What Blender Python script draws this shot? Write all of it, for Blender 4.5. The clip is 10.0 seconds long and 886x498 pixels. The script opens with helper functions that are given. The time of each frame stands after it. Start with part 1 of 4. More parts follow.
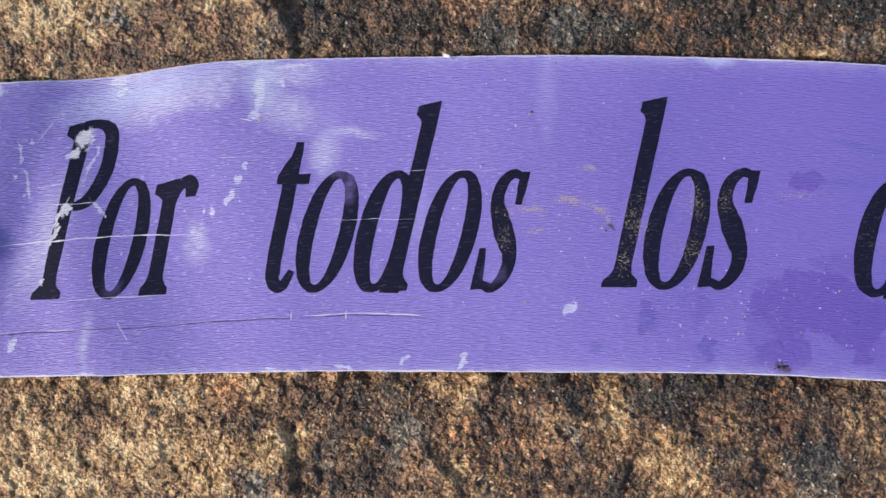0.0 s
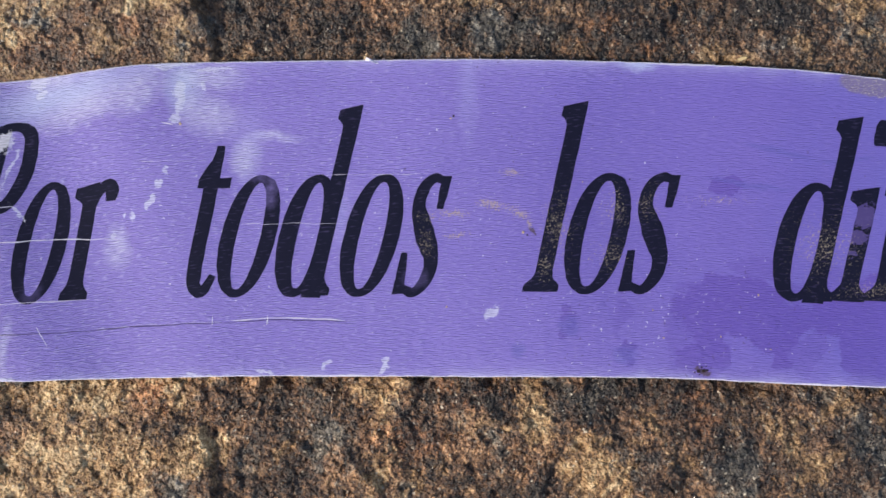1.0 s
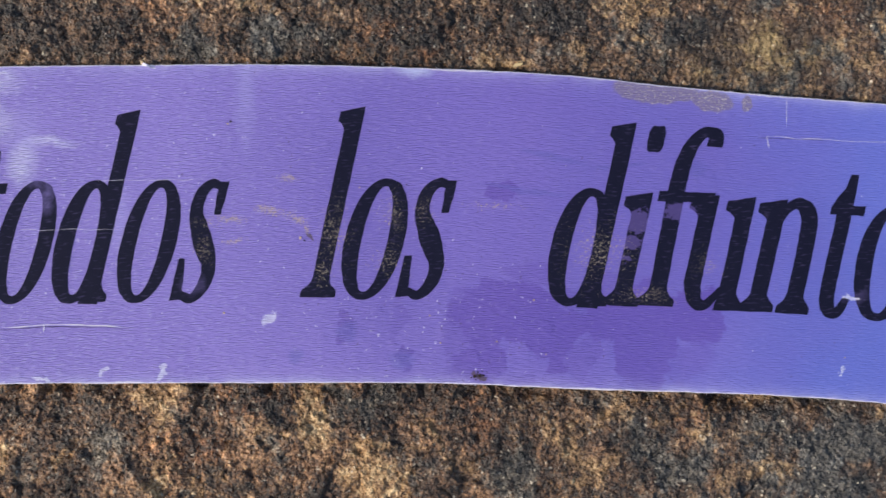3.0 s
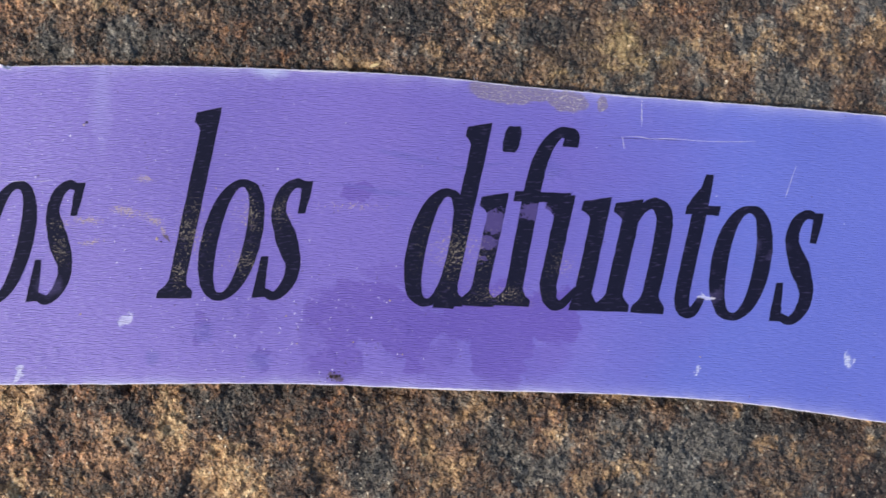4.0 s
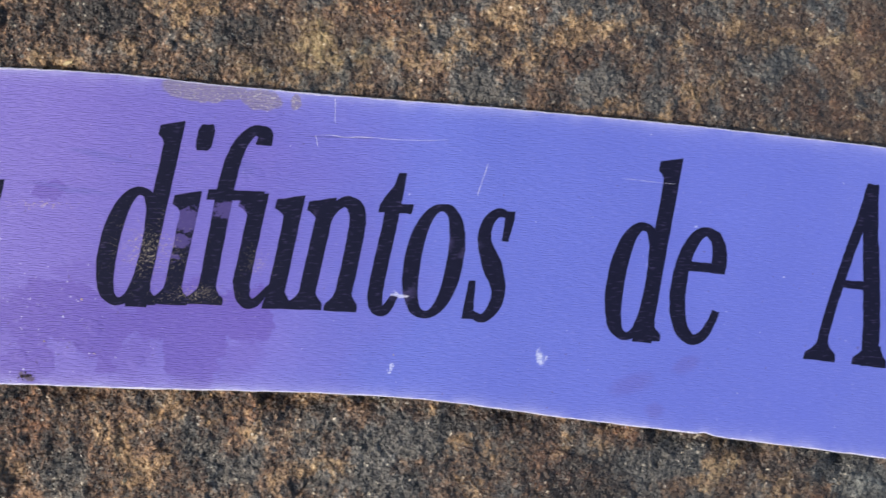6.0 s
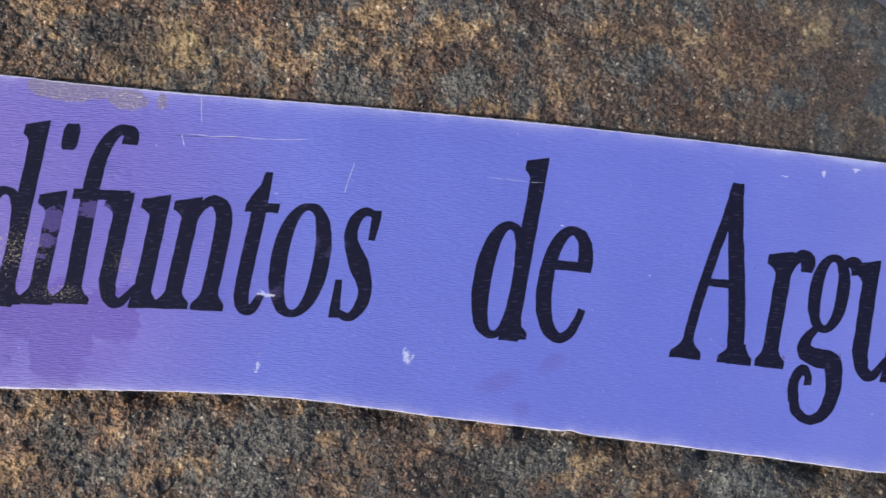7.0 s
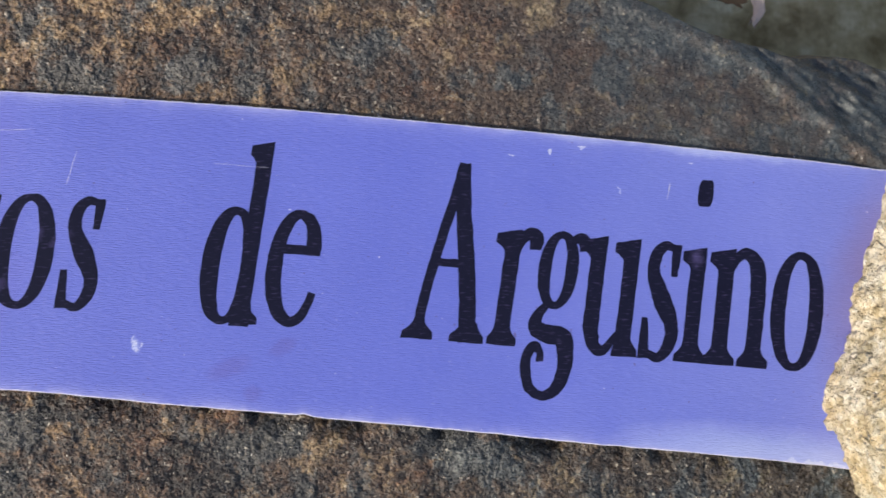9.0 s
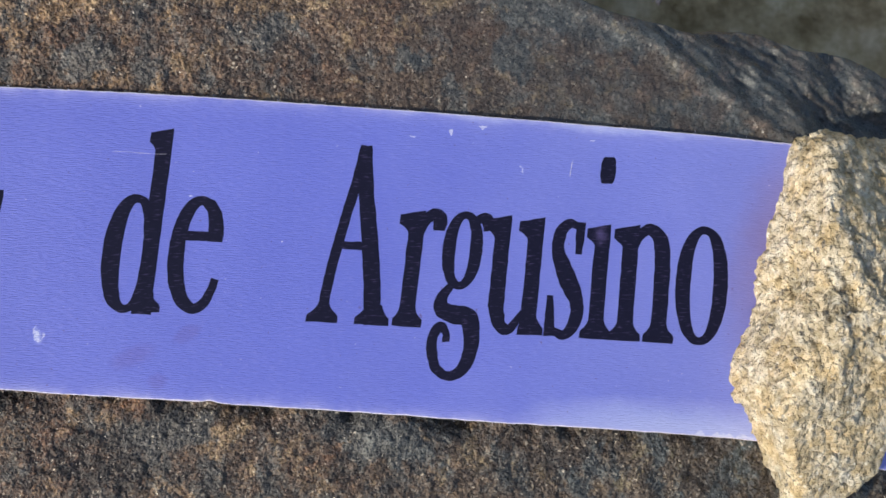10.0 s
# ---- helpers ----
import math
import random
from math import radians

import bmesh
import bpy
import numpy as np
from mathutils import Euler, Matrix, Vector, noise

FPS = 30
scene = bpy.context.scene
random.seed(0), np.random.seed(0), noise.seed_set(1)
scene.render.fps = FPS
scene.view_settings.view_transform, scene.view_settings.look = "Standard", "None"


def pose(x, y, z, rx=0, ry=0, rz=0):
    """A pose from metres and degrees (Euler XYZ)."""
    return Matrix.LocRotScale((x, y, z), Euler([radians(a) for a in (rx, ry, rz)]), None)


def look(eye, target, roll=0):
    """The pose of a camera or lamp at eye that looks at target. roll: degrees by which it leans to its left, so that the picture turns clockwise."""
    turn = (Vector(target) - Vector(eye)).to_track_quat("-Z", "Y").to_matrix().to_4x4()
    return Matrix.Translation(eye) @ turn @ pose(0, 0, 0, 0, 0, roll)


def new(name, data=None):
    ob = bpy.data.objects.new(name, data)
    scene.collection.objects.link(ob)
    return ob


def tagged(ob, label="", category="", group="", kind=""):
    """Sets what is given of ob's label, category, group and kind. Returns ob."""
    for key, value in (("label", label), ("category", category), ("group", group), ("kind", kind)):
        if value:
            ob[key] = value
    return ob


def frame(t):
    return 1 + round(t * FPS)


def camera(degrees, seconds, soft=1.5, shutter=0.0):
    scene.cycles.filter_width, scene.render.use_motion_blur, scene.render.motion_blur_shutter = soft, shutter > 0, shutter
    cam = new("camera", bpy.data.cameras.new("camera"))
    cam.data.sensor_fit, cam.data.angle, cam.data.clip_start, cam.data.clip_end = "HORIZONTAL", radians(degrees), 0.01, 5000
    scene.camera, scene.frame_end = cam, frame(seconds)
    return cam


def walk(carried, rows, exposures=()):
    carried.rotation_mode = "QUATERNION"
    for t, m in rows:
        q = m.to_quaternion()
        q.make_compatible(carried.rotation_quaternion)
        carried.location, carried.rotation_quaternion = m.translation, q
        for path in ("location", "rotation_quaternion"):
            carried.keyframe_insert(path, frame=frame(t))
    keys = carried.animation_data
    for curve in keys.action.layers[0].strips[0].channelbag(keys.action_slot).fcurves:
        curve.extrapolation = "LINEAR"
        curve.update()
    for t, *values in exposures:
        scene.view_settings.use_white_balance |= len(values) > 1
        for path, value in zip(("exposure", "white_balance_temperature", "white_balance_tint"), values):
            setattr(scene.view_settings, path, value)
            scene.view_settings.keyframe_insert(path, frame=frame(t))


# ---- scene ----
# ---------------------------------------------------------------- camera and walk
cam = camera(45.0, 10.0, 1.5, 0.3)
PATH = [
    (0.0, 0.0002, 0.0001, 0.3473, 0.23, 3.60, 3.75),
    (0.5, 0.0084, 0.0023, 0.3462, 0.05, 3.05, 3.66),
    (1.0, 0.0190, 0.0044, 0.3454, -0.04, 2.56, 3.71),
    (1.5, 0.0301, 0.0053, 0.3445, -0.03, 2.05, 3.69),
    (2.0, 0.0463, 0.0067, 0.3435, -0.00, 1.55, 3.69),
    (2.5, 0.0613, 0.0082, 0.3433, 0.01, 1.12, 3.65),
    (4.0, 0.1247, 0.0118, 0.3427, 0.15, 0.62, 3.44),
    (4.5, 0.1450, 0.0119, 0.3424, 0.32, 0.21, 3.39),
    (5.0, 0.1684, 0.0120, 0.3422, 0.49, -0.22, 3.36),
    (5.5, 0.1889, 0.0130, 0.3426, 0.52, -0.59, 3.39),
    (6.0, 0.2133, 0.0144, 0.3430, 0.50, -0.97, 3.35),
    (7.5, 0.2685, 0.0183, 0.3456, 0.21, -2.04, 3.15),
    (8.0, 0.2860, 0.0176, 0.3461, 0.30, -2.56, 2.89),
    (8.5, 0.3055, 0.0165, 0.3475, 0.43, -3.12, 2.54),
    (9.0, 0.3275, 0.0148, 0.3490, 0.48, -3.71, 1.71),
    (9.5, 0.3430, 0.0128, 0.3497, 0.43, -4.32, 0.93),
    (10.0, 0.3525, 0.0107, 0.3509, 0.35, -4.78, 0.29),
]
# the clip's camera darkens a little, then brightens
walk(cam, [(t, pose(*p)) for t, *p in PATH], [(0, 0.06), (1, -0.04), (2, -0.13), (2.5, -0.14), (4, 0.06), (4.5, 0.02), (5, 0.22), (6, 0.13), (7.5, 0.02), (10, 0.0)])
# a small stop: the ground behind the boulder lies out of focus
cam.data.dof.use_dof = True
cam.data.dof.focus_distance = 0.344
cam.data.dof.aperture_fstop = 16.0

# ---------------------------------------------------------------- sky and sun
SUN_FROM = Vector((-0.80, -0.30, 0.52)).normalized()
world = bpy.data.worlds.new("sky")
scene.world = world
world.use_nodes = True
sky = world.node_tree.nodes.new("ShaderNodeTexSky")
sky.sky_type, sky.sun_disc, sky.dust_density = "NISHITA", False, 2.0
sky.sun_elevation = math.asin(SUN_FROM.z)
sky.sun_rotation = math.atan2(SUN_FROM.x, SUN_FROM.y)
back = world.node_tree.nodes["Background"]
back.inputs["Strength"].default_value = 0.15
world.node_tree.links.new(sky.outputs[0], back.inputs[0])
sun = new("sun", bpy.data.lights.new("sun", "SUN"))
sun.data.energy, sun.data.angle, sun.data.color = 3.55, radians(1.2), (1.0, 0.92, 0.78)
sun.matrix_world = look(SUN_FROM * 20, (0, 0, 0))


# ---------------------------------------------------------------- small tools
def value_noise(x, y, seed):
    """Smooth value noise in -1..1 over unit cells."""
    table = np.random.RandomState(seed).uniform(-1, 1, (256, 256))
    xi, yi = np.floor(x).astype(int), np.floor(y).astype(int)
    fx, fy = x - xi, y - yi
    fx, fy = fx * fx * (3 - 2 * fx), fy * fy * (3 - 2 * fy)
    a, b = table[yi % 256, xi % 256], table[yi % 256, (xi + 1) % 256]
    c, d = table[(yi + 1) % 256, xi % 256], table[(yi + 1) % 256, (xi + 1) % 256]
    return (a + (b - a) * fx) * (1 - fy) + (c + (d - c) * fx) * fy


def fractal(x, y, size, octaves, seed, fall=0.5):
    total, weight = 0.0, 1.0
    for k in range(octaves):
        turn = 0.7 * k + 0.3
        u = (x * math.cos(turn) - y * math.sin(turn)) / size + 37.1 * k
        v = (x * math.sin(turn) + y * math.cos(turn)) / size + 11.7 * k
        total = total + weight * value_noise(u, v, seed + k)
        weight, size = weight * fall, size * 0.5
    return total


def step(a, b, x):
    t = np.clip((x - a) / (b - a), 0, 1)
    return t * t * (3 - 2 * t)


def facets(x, y, size, seed, tilt):
    """Broken grains: every cell has its own height and slant, in -1..1 or so; also how near its border is."""
    rnd = np.random.RandomState(seed)
    px, py, high, sx, sy = rnd.uniform(0, 1, (5, 128, 128))
    u, v = x / size, y / size
    iu, iv = np.floor(u).astype(int), np.floor(v).astype(int)
    best = np.full(np.shape(u), 9.0)
    second = best.copy()
    level = np.zeros(np.shape(u))
    for du in (-1, 0, 1):
        for dv in (-1, 0, 1):
            a, b = (iv + dv) % 128, (iu + du) % 128
            ex, ey = u - (iu + du + px[a, b]), v - (iv + dv + py[a, b])
            d = ex * ex + ey * ey
            own = 2 * high[a, b] - 1 + tilt * ((2 * sx[a, b] - 1) * ex + (2 * sy[a, b] - 1) * ey)
            nearer = d < best
            second = np.where(nearer, best, np.minimum(second, d))
            level = np.where(nearer, own, level)
            best = np.where(nearer, d, best)
    return level, np.sqrt(second) - np.sqrt(best)


def mesh_from(name, points, faces):
    me = bpy.data.meshes.new(name)
    points, faces = np.asarray(points, dtype=np.float32), np.asarray(faces, dtype=np.int32)
    k = faces.shape[1]
    me.vertices.add(len(points))
    me.vertices.foreach_set("co", points.ravel())
    me.loops.add(faces.size)
    me.loops.foreach_set("vertex_index", faces.ravel())
    me.polygons.add(len(faces))
    me.polygons.foreach_set("loop_start", np.arange(0, faces.size, k, dtype=np.int32))
    me.polygons.foreach_set("use_smooth", np.ones(len(faces), dtype=bool))
    me.update(calc_edges=True)
    me.validate()
    return me


def grid_faces(nu, nv, first=0, flip=False):
    i, j = np.meshgrid(np.arange(nu - 1), np.arange(nv - 1), indexing="ij")
    a = first + (i * nv + j).ravel()
    quad = np.stack([a, a + nv, a + nv + 1, a + 1], 1)
    return quad[:, ::-1] if flip else quad


def part(name, me, material, parent=None, label=""):
    ob = new(name, me)
    me.materials.append(material)
    if parent:
        ob.parent = parent
    return tagged(ob, label)


class Shader:
    """A node material, built node by node."""

    def __init__(self, name):
        self.material = bpy.data.materials.new(name)
        self.material.use_nodes = True
        self.tree = self.material.node_tree
        self.bsdf = self.tree.nodes["Principled BSDF"]
        self.place = self.add("ShaderNodeTexCoord").outputs["Object"]

    def add(self, kind, **sockets):
        node = self.tree.nodes.new(kind)
        for key, value in sockets.items():
            self.plug(node.inputs[key], value)
        return node

    def plug(self, socket, value):
        if isinstance(value, bpy.types.NodeSocket):
            self.tree.links.new(value, socket)
        else:
            socket.default_value = value

    def noise(self, scale, detail=3.0, rough=0.55, at=None, distort=0.0):
        return self.add("ShaderNodeTexNoise", Vector=at or self.place, Scale=scale, Detail=detail, Roughness=rough, Distortion=distort).outputs["Fac"]

    def stretch(self, scale, turn=0.0, shift=(0, 0, 0)):
        return self.add("ShaderNodeMapping", Vector=self.place, Scale=scale, Rotation=(0, 0, turn), Location=shift).outputs[0]

    def cells(self, scale, feature="F1", at=None):
        node = self.add("ShaderNodeTexVoronoi", Vector=at or self.place, Scale=scale)
        node.feature = feature
        return node

    def ramp(self, fac, *stops):
        node = self.add("ShaderNodeValToRGB", Fac=fac)
        ramp = node.color_ramp
        while len(ramp.elements) < len(stops):
            ramp.elements.new(0.5)
        for element, (at, colour) in zip(ramp.elements, stops):
            element.position = at
            element.color = (colour,) * 3 + (1,) if isinstance(colour, (int, float)) else (*colour, 1)
        return node.outputs["Color"]

    def math(self, operation, a, b=0.0, c=0.0, clamp=False):
        node = self.tree.nodes.new("ShaderNodeMath")
        node.operation, node.use_clamp = operation, clamp
        for socket, value in zip(node.inputs, (a, b, c)):
            self.plug(socket, value)
        return node.outputs[0]

    def mix(self, fac, a, b, blend="MIX"):
        node = self.tree.nodes.new("ShaderNodeMix")
        node.data_type, node.blend_type = "RGBA", blend
        self.plug(node.inputs[0], fac)
        for socket, value in ((node.inputs[6], a), (node.inputs[7], b)):
            self.plug(socket, (*value, 1) if isinstance(value, tuple) and len(value) == 3 else value)
        return node.outputs[2]

    def warp(self, grain, amount):
        """The place, pushed about by noise."""
        node = self.tree.nodes.new("ShaderNodeVectorMath")
        node.operation = "MULTIPLY_ADD"
        self.plug(node.inputs[0], self.add("ShaderNodeTexNoise", Vector=self.place, Scale=grain, Detail=5.0, Roughness=0.65).outputs["Color"])
        node.inputs[1].default_value = (2 * amount, 2 * amount, 0)
        total = self.tree.nodes.new("ShaderNodeVectorMath")
        total.operation = "ADD"
        self.plug(total.inputs[0], node.outputs[0])
        self.plug(total.inputs[1], self.place)
        shift = self.add("ShaderNodeMapping", Vector=total.outputs[0], Location=(-amount, -amount, 0))
        return shift.outputs[0]

    def spot(self, at, x, y, rx, ry, turn=0.0):
        """In millimetres: 1 at the middle of a blotch, 0 at its rim; negative radii would mirror it."""
        spun = self.add("ShaderNodeMapping", Vector=at, Location=(x / 1000, y / 1000, 0), Rotation=(0, 0, radians(turn)), Scale=(rx / 1000, ry / 1000, 1000))
        spun.vector_type = "TEXTURE"
        node = self.add("ShaderNodeTexGradient", Vector=spun.outputs[0])
        node.gradient_type = "SPHERICAL"
        return node.outputs["Fac"]

    def spots(self, at, *blotches):
        total = None
        for blotch in blotches:
            one = self.spot(at, *blotch)
            total = one if total is None else self.math("MAXIMUM", total, one)
        return total

    def flakes(self, scale, amount, normal):
        """Turns the normal a little in every cell, as crystal faces do."""
        tilt = self.tree.nodes.new("ShaderNodeVectorMath")
        tilt.operation = "MULTIPLY_ADD"
        self.plug(tilt.inputs[0], self.cells(scale, at=self.warp(scale * 0.8, 0.3 / scale)).outputs["Color"])
        tilt.inputs[1].default_value = (2 * amount, 2 * amount, amount)
        tilt.inputs[2].default_value = (-amount, -amount, -amount / 2)
        total = self.tree.nodes.new("ShaderNodeVectorMath")
        total.operation = "ADD"
        self.plug(total.inputs[0], tilt.outputs[0])
        self.plug(total.inputs[1], normal)
        unit = self.tree.nodes.new("ShaderNodeVectorMath")
        unit.operation = "NORMALIZE"
        self.plug(unit.inputs[0], total.outputs[0])
        return unit.outputs[0]

    def bump(self, height, distance, normal=None, strength=1.0):
        node = self.add("ShaderNodeBump", Height=height, Distance=distance, Strength=strength)
        if normal:
            self.plug(node.inputs["Normal"], normal)
        return node.outputs[0]

    def finish(self, colour, rough=0.5, normal=None, specular=0.5):
        self.plug(self.bsdf.inputs["Base Color"], (*colour, 1) if isinstance(colour, tuple) else colour)
        self.plug(self.bsdf.inputs["Roughness"], rough)
        self.plug(self.bsdf.inputs["Specular IOR Level"], specular)
        if normal:
            self.plug(self.bsdf.inputs["Normal"], normal)
        return self.material


# ---------------------------------------------------------------- materials
def boulder_material():
    s = Shader("weathered_gneiss")
    wide = s.warp(85, 0.013)
    upright = s.stretch((1.06, 0.94, 1.0), radians(8))
    clouds = s.noise(48, 6, 0.60, at=upright, distort=0.4)
    middle = s.noise(150, 5, 0.68, at=upright)
    fine = s.noise(560, 3, 0.66, at=upright, distort=0.5)
    crystals = s.cells(1050, at=s.warp(900, 0.0003))
    grains = s.ramp(crystals.outputs["Color"], (0.0, 0.0), (1.0, 1.0))
    small = s.ramp(s.cells(2100, at=s.warp(1500, 0.00015)).outputs["Color"], (0.0, 0.0), (1.0, 1.0))
    # patches of weathered tan skin, iron stain, dark rock and blue-grey mineral, in millimetres
    pale = s.spots(wide, (-147, -85, 34, 17), (-154, -74, 26, 11), (-106, -77, 37, 16), (-74, -70, 14, 13), (-120, -55, 30, 10), (-16, -45, 11, 11), (36, -46, 6, 14), (56, -66, 15, 14), (-152, 68, 19, 13), (-171, 70, 12, 10), (-98, 79, 12, 6))
    # the thin rear streaks paint in the crests' highlight and worn edges
    pale = s.math("MAXIMUM", pale, s.spots(wide, (126, -58, 10, 9), (184, -55, 11, 7), (312, -47, 8, 13, -25), (321, -57, 10, 9), (333, -40, 7, 5), (135, 90, 11, 7), (176, 80, 18, 10), (235, 92, 14, 8), (222, 82, 24, 14), (262, 92, 18, 8), (378, 103, 11, 5), (440, 92, 24, 2.6, -28), (468, 78, 22, 2.6, -30), (500, 86, 26, 2.4, -12)))
    rusty = s.spots(wide, (-134, 59, 37, 10), (-109, 67, 22, 13), (-28, 77, 16, 10), (-85, -50, 22, 10), (13, -42, 16, 9), (91, -42, 12, 11), (-4, -61, 18, 13), (59, 73, 27, 11), (260, 81, 10, 8))
    rusty = s.math("MAXIMUM", rusty, s.spots(wide, (357, 92, 28, 15), (390, 81, 21, 14), (340, 69, 21, 9), (282, -38, 16, 7), (344, -57, 18, 10), (445, 72, 26, 10, -20), (410, 66, 18, 7), (156, -37, 12, 7), (258, -52, 15, 12), (190, 92, 18, 10)))
    # dark patches beside the ledges also paint in their cast shade
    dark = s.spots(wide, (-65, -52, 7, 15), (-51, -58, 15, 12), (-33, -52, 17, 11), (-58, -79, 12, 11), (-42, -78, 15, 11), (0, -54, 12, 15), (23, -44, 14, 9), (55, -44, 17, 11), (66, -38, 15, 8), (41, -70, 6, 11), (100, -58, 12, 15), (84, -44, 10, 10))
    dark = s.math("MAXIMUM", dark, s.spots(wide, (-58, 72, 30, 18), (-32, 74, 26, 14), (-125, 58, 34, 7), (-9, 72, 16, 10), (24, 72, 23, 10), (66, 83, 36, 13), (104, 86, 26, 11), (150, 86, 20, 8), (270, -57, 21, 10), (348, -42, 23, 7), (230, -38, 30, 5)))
    cold = s.spots(wide, (52, -40, 12, 10), (-28, -65, 12, 10), (103, -63, 14, 14), (-11, 71, 16, 9), (15, 74, 19, 9), (-136, 68, 10, 8), (-79, -82, 10, 8), (209, -45, 21, 12), (203, -60, 24, 12), (154, -57, 15, 10))
    cold = s.math("MAXIMUM", cold, s.spots(wide, (217, 86, 10, 9), (230, 71, 15, 8), (267, 75, 11, 9), (412, 98, 20, 13), (432, 90, 22, 9, -30), (470, 84, 30, 9, -20), (520, 74, 60, 30), (405, 78, 9, 12), (293, -45, 16, 10), (372, 75, 6, 7), (360, -50, 19, 10)))
    x = s.add("ShaderNodeSeparateXYZ", Vector=s.place).outputs["X"]
    calm = s.ramp(x, (0.04, 0.0), (0.20, 0.26), (0.32, 0.42), (0.46, 0.55))
    corner = s.spots(s.warp(40, 0.01), (-135, 82, 95, 42), (172, 80, 38, 17))
    back = s.math("MULTIPLY", s.ramp(x, (0.26, 0.0), (0.40, 1.0)), s.ramp(s.add("ShaderNodeSeparateXYZ", Vector=s.place).outputs["Y"], (0.02, 0.0), (0.06, 0.32)))
    keep = s.math("SUBTRACT", s.math("SUBTRACT", 1.0, calm), s.math("ADD", back, s.ramp(corner, (0.0, 0.0), (0.5, 0.35))))
    tone = s.math("MULTIPLY_ADD", middle, 1.20, s.math("MULTIPLY_ADD", clouds, 0.70, -1.460))
    tone = s.math("MULTIPLY_ADD", fine, 1.02, tone)
    tone = s.math("ADD", tone, s.math("MULTIPLY_ADD", grains, 0.20, -0.10))
    tone = s.math("ADD", tone, s.math("MULTIPLY_ADD", small, 0.20, -0.10))
    tone = s.math("MULTIPLY_ADD", clouds, s.math("MULTIPLY", calm, 0.5), s.math("MULTIPLY_ADD", calm, -0.25, tone))
    tone = s.math("MULTIPLY_ADD", tone, keep, s.ramp(x, (-0.10, 0.455), (0.00, 0.42), (0.12, 0.355), (0.34, 0.355), (0.46, 0.345)))
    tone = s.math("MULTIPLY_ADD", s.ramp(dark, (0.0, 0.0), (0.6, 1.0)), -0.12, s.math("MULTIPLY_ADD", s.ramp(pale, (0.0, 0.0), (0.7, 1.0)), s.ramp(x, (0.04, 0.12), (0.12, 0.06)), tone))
    tone = s.math("MULTIPLY_ADD", s.ramp(s.spots(wide, (285, -52, 95, 26)), (0.0, 0.0), (0.5, 1.0)), -0.065, tone)
    # which mineral shows: skin over rust over grey
    mottle = s.math("ADD", s.math("MULTIPLY", s.noise(85, 6, 0.66, at=upright, distort=0.3), 0.74), s.math("MULTIPLY", s.noise(330, 4, 0.7), 0.26))
    mottle = s.math("MULTIPLY_ADD", grains, 0.06, s.math("SUBTRACT", mottle, 0.03))
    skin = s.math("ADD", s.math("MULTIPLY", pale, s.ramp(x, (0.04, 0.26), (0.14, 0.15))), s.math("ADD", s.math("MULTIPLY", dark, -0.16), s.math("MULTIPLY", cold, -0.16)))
    skin = s.ramp(s.math("ADD", mottle, s.math("MULTIPLY_ADD", x, -0.10, skin)), (0.505, 0.0), (0.60, 1.0))
    veins = s.math("ADD", s.math("MULTIPLY", s.noise(75, 6, 0.64, at=s.stretch((1.1, 0.8, 1), 0.3, (0.3, 0.1, 0))), 0.72), s.math("MULTIPLY", s.noise(360, 4, 0.7, at=s.stretch((1, 1, 1), 1.0, (0.7, 0.2, 0))), 0.28))
    veins = s.math("MULTIPLY_ADD", small, 0.05, s.math("SUBTRACT", veins, 0.025))
    blue = s.math("ADD", s.math("MULTIPLY", cold, s.ramp(x, (0.10, 0.17), (0.24, 0.26))), s.math("ADD", s.ramp(x, (0.08, 0.0), (0.22, 0.045)), s.math("MULTIPLY_ADD", rusty, -0.14, -0.04)))
    blue = s.ramp(s.math("ADD", veins, blue), (0.49, 0.0), (0.575, 1.0))
    russet = s.ramp(tone, (0.18, (0.014, 0.007, 0.004)), (0.38, (0.082, 0.041, 0.021)), (0.54, (0.235, 0.127, 0.064)), (0.80, (0.70, 0.45, 0.26)))
    grey = s.ramp(tone, (0.18, (0.013, 0.012, 0.012)), (0.38, (0.072, 0.063, 0.054)), (0.55, (0.205, 0.184, 0.155)), (0.82, (0.58, 0.56, 0.50)))
    tan = s.ramp(tone, (0.14, (0.045, 0.024, 0.010)), (0.34, (0.20, 0.110, 0.046)), (0.53, (0.46, 0.30, 0.147)), (0.78, (0.86, 0.70, 0.45)))
    orange = s.mix(s.math("MULTIPLY", s.ramp(rusty, (0.0, 0.0), (0.7, 1.0)), s.ramp(middle, (0.42, 0.0), (0.60, 0.5))), russet, s.mix(1.0, russet, (1.45, 1.02, 0.72), "MULTIPLY"))
    colour = s.mix(skin, s.mix(blue, orange, grey), tan)
    colour = s.mix(s.math("MULTIPLY", s.ramp(x, (0.06, 1.0), (0.20, 0.0)), s.ramp(s.add("ShaderNodeSeparateXYZ", Vector=s.place).outputs["Y"], (0.0, 1.0), (0.05, 0.25))), colour, s.mix(1.0, colour, (1.10, 0.97, 0.84), "MULTIPLY"))
    colour = s.mix(s.ramp(x, (0.26, 0.0), (0.46, 1.0)), colour, s.mix(1.0, colour, (0.65, 0.88, 1.03), "MULTIPLY"))
    olive = s.ramp(s.spots(wide, (170, 80, 36, 15), (158, 74, 20, 9)), (0.0, 0.0), (0.5, 0.7))
    colour = s.mix(olive, colour, s.mix(1.0, colour, (0.86, 0.98, 0.86), "MULTIPLY"))
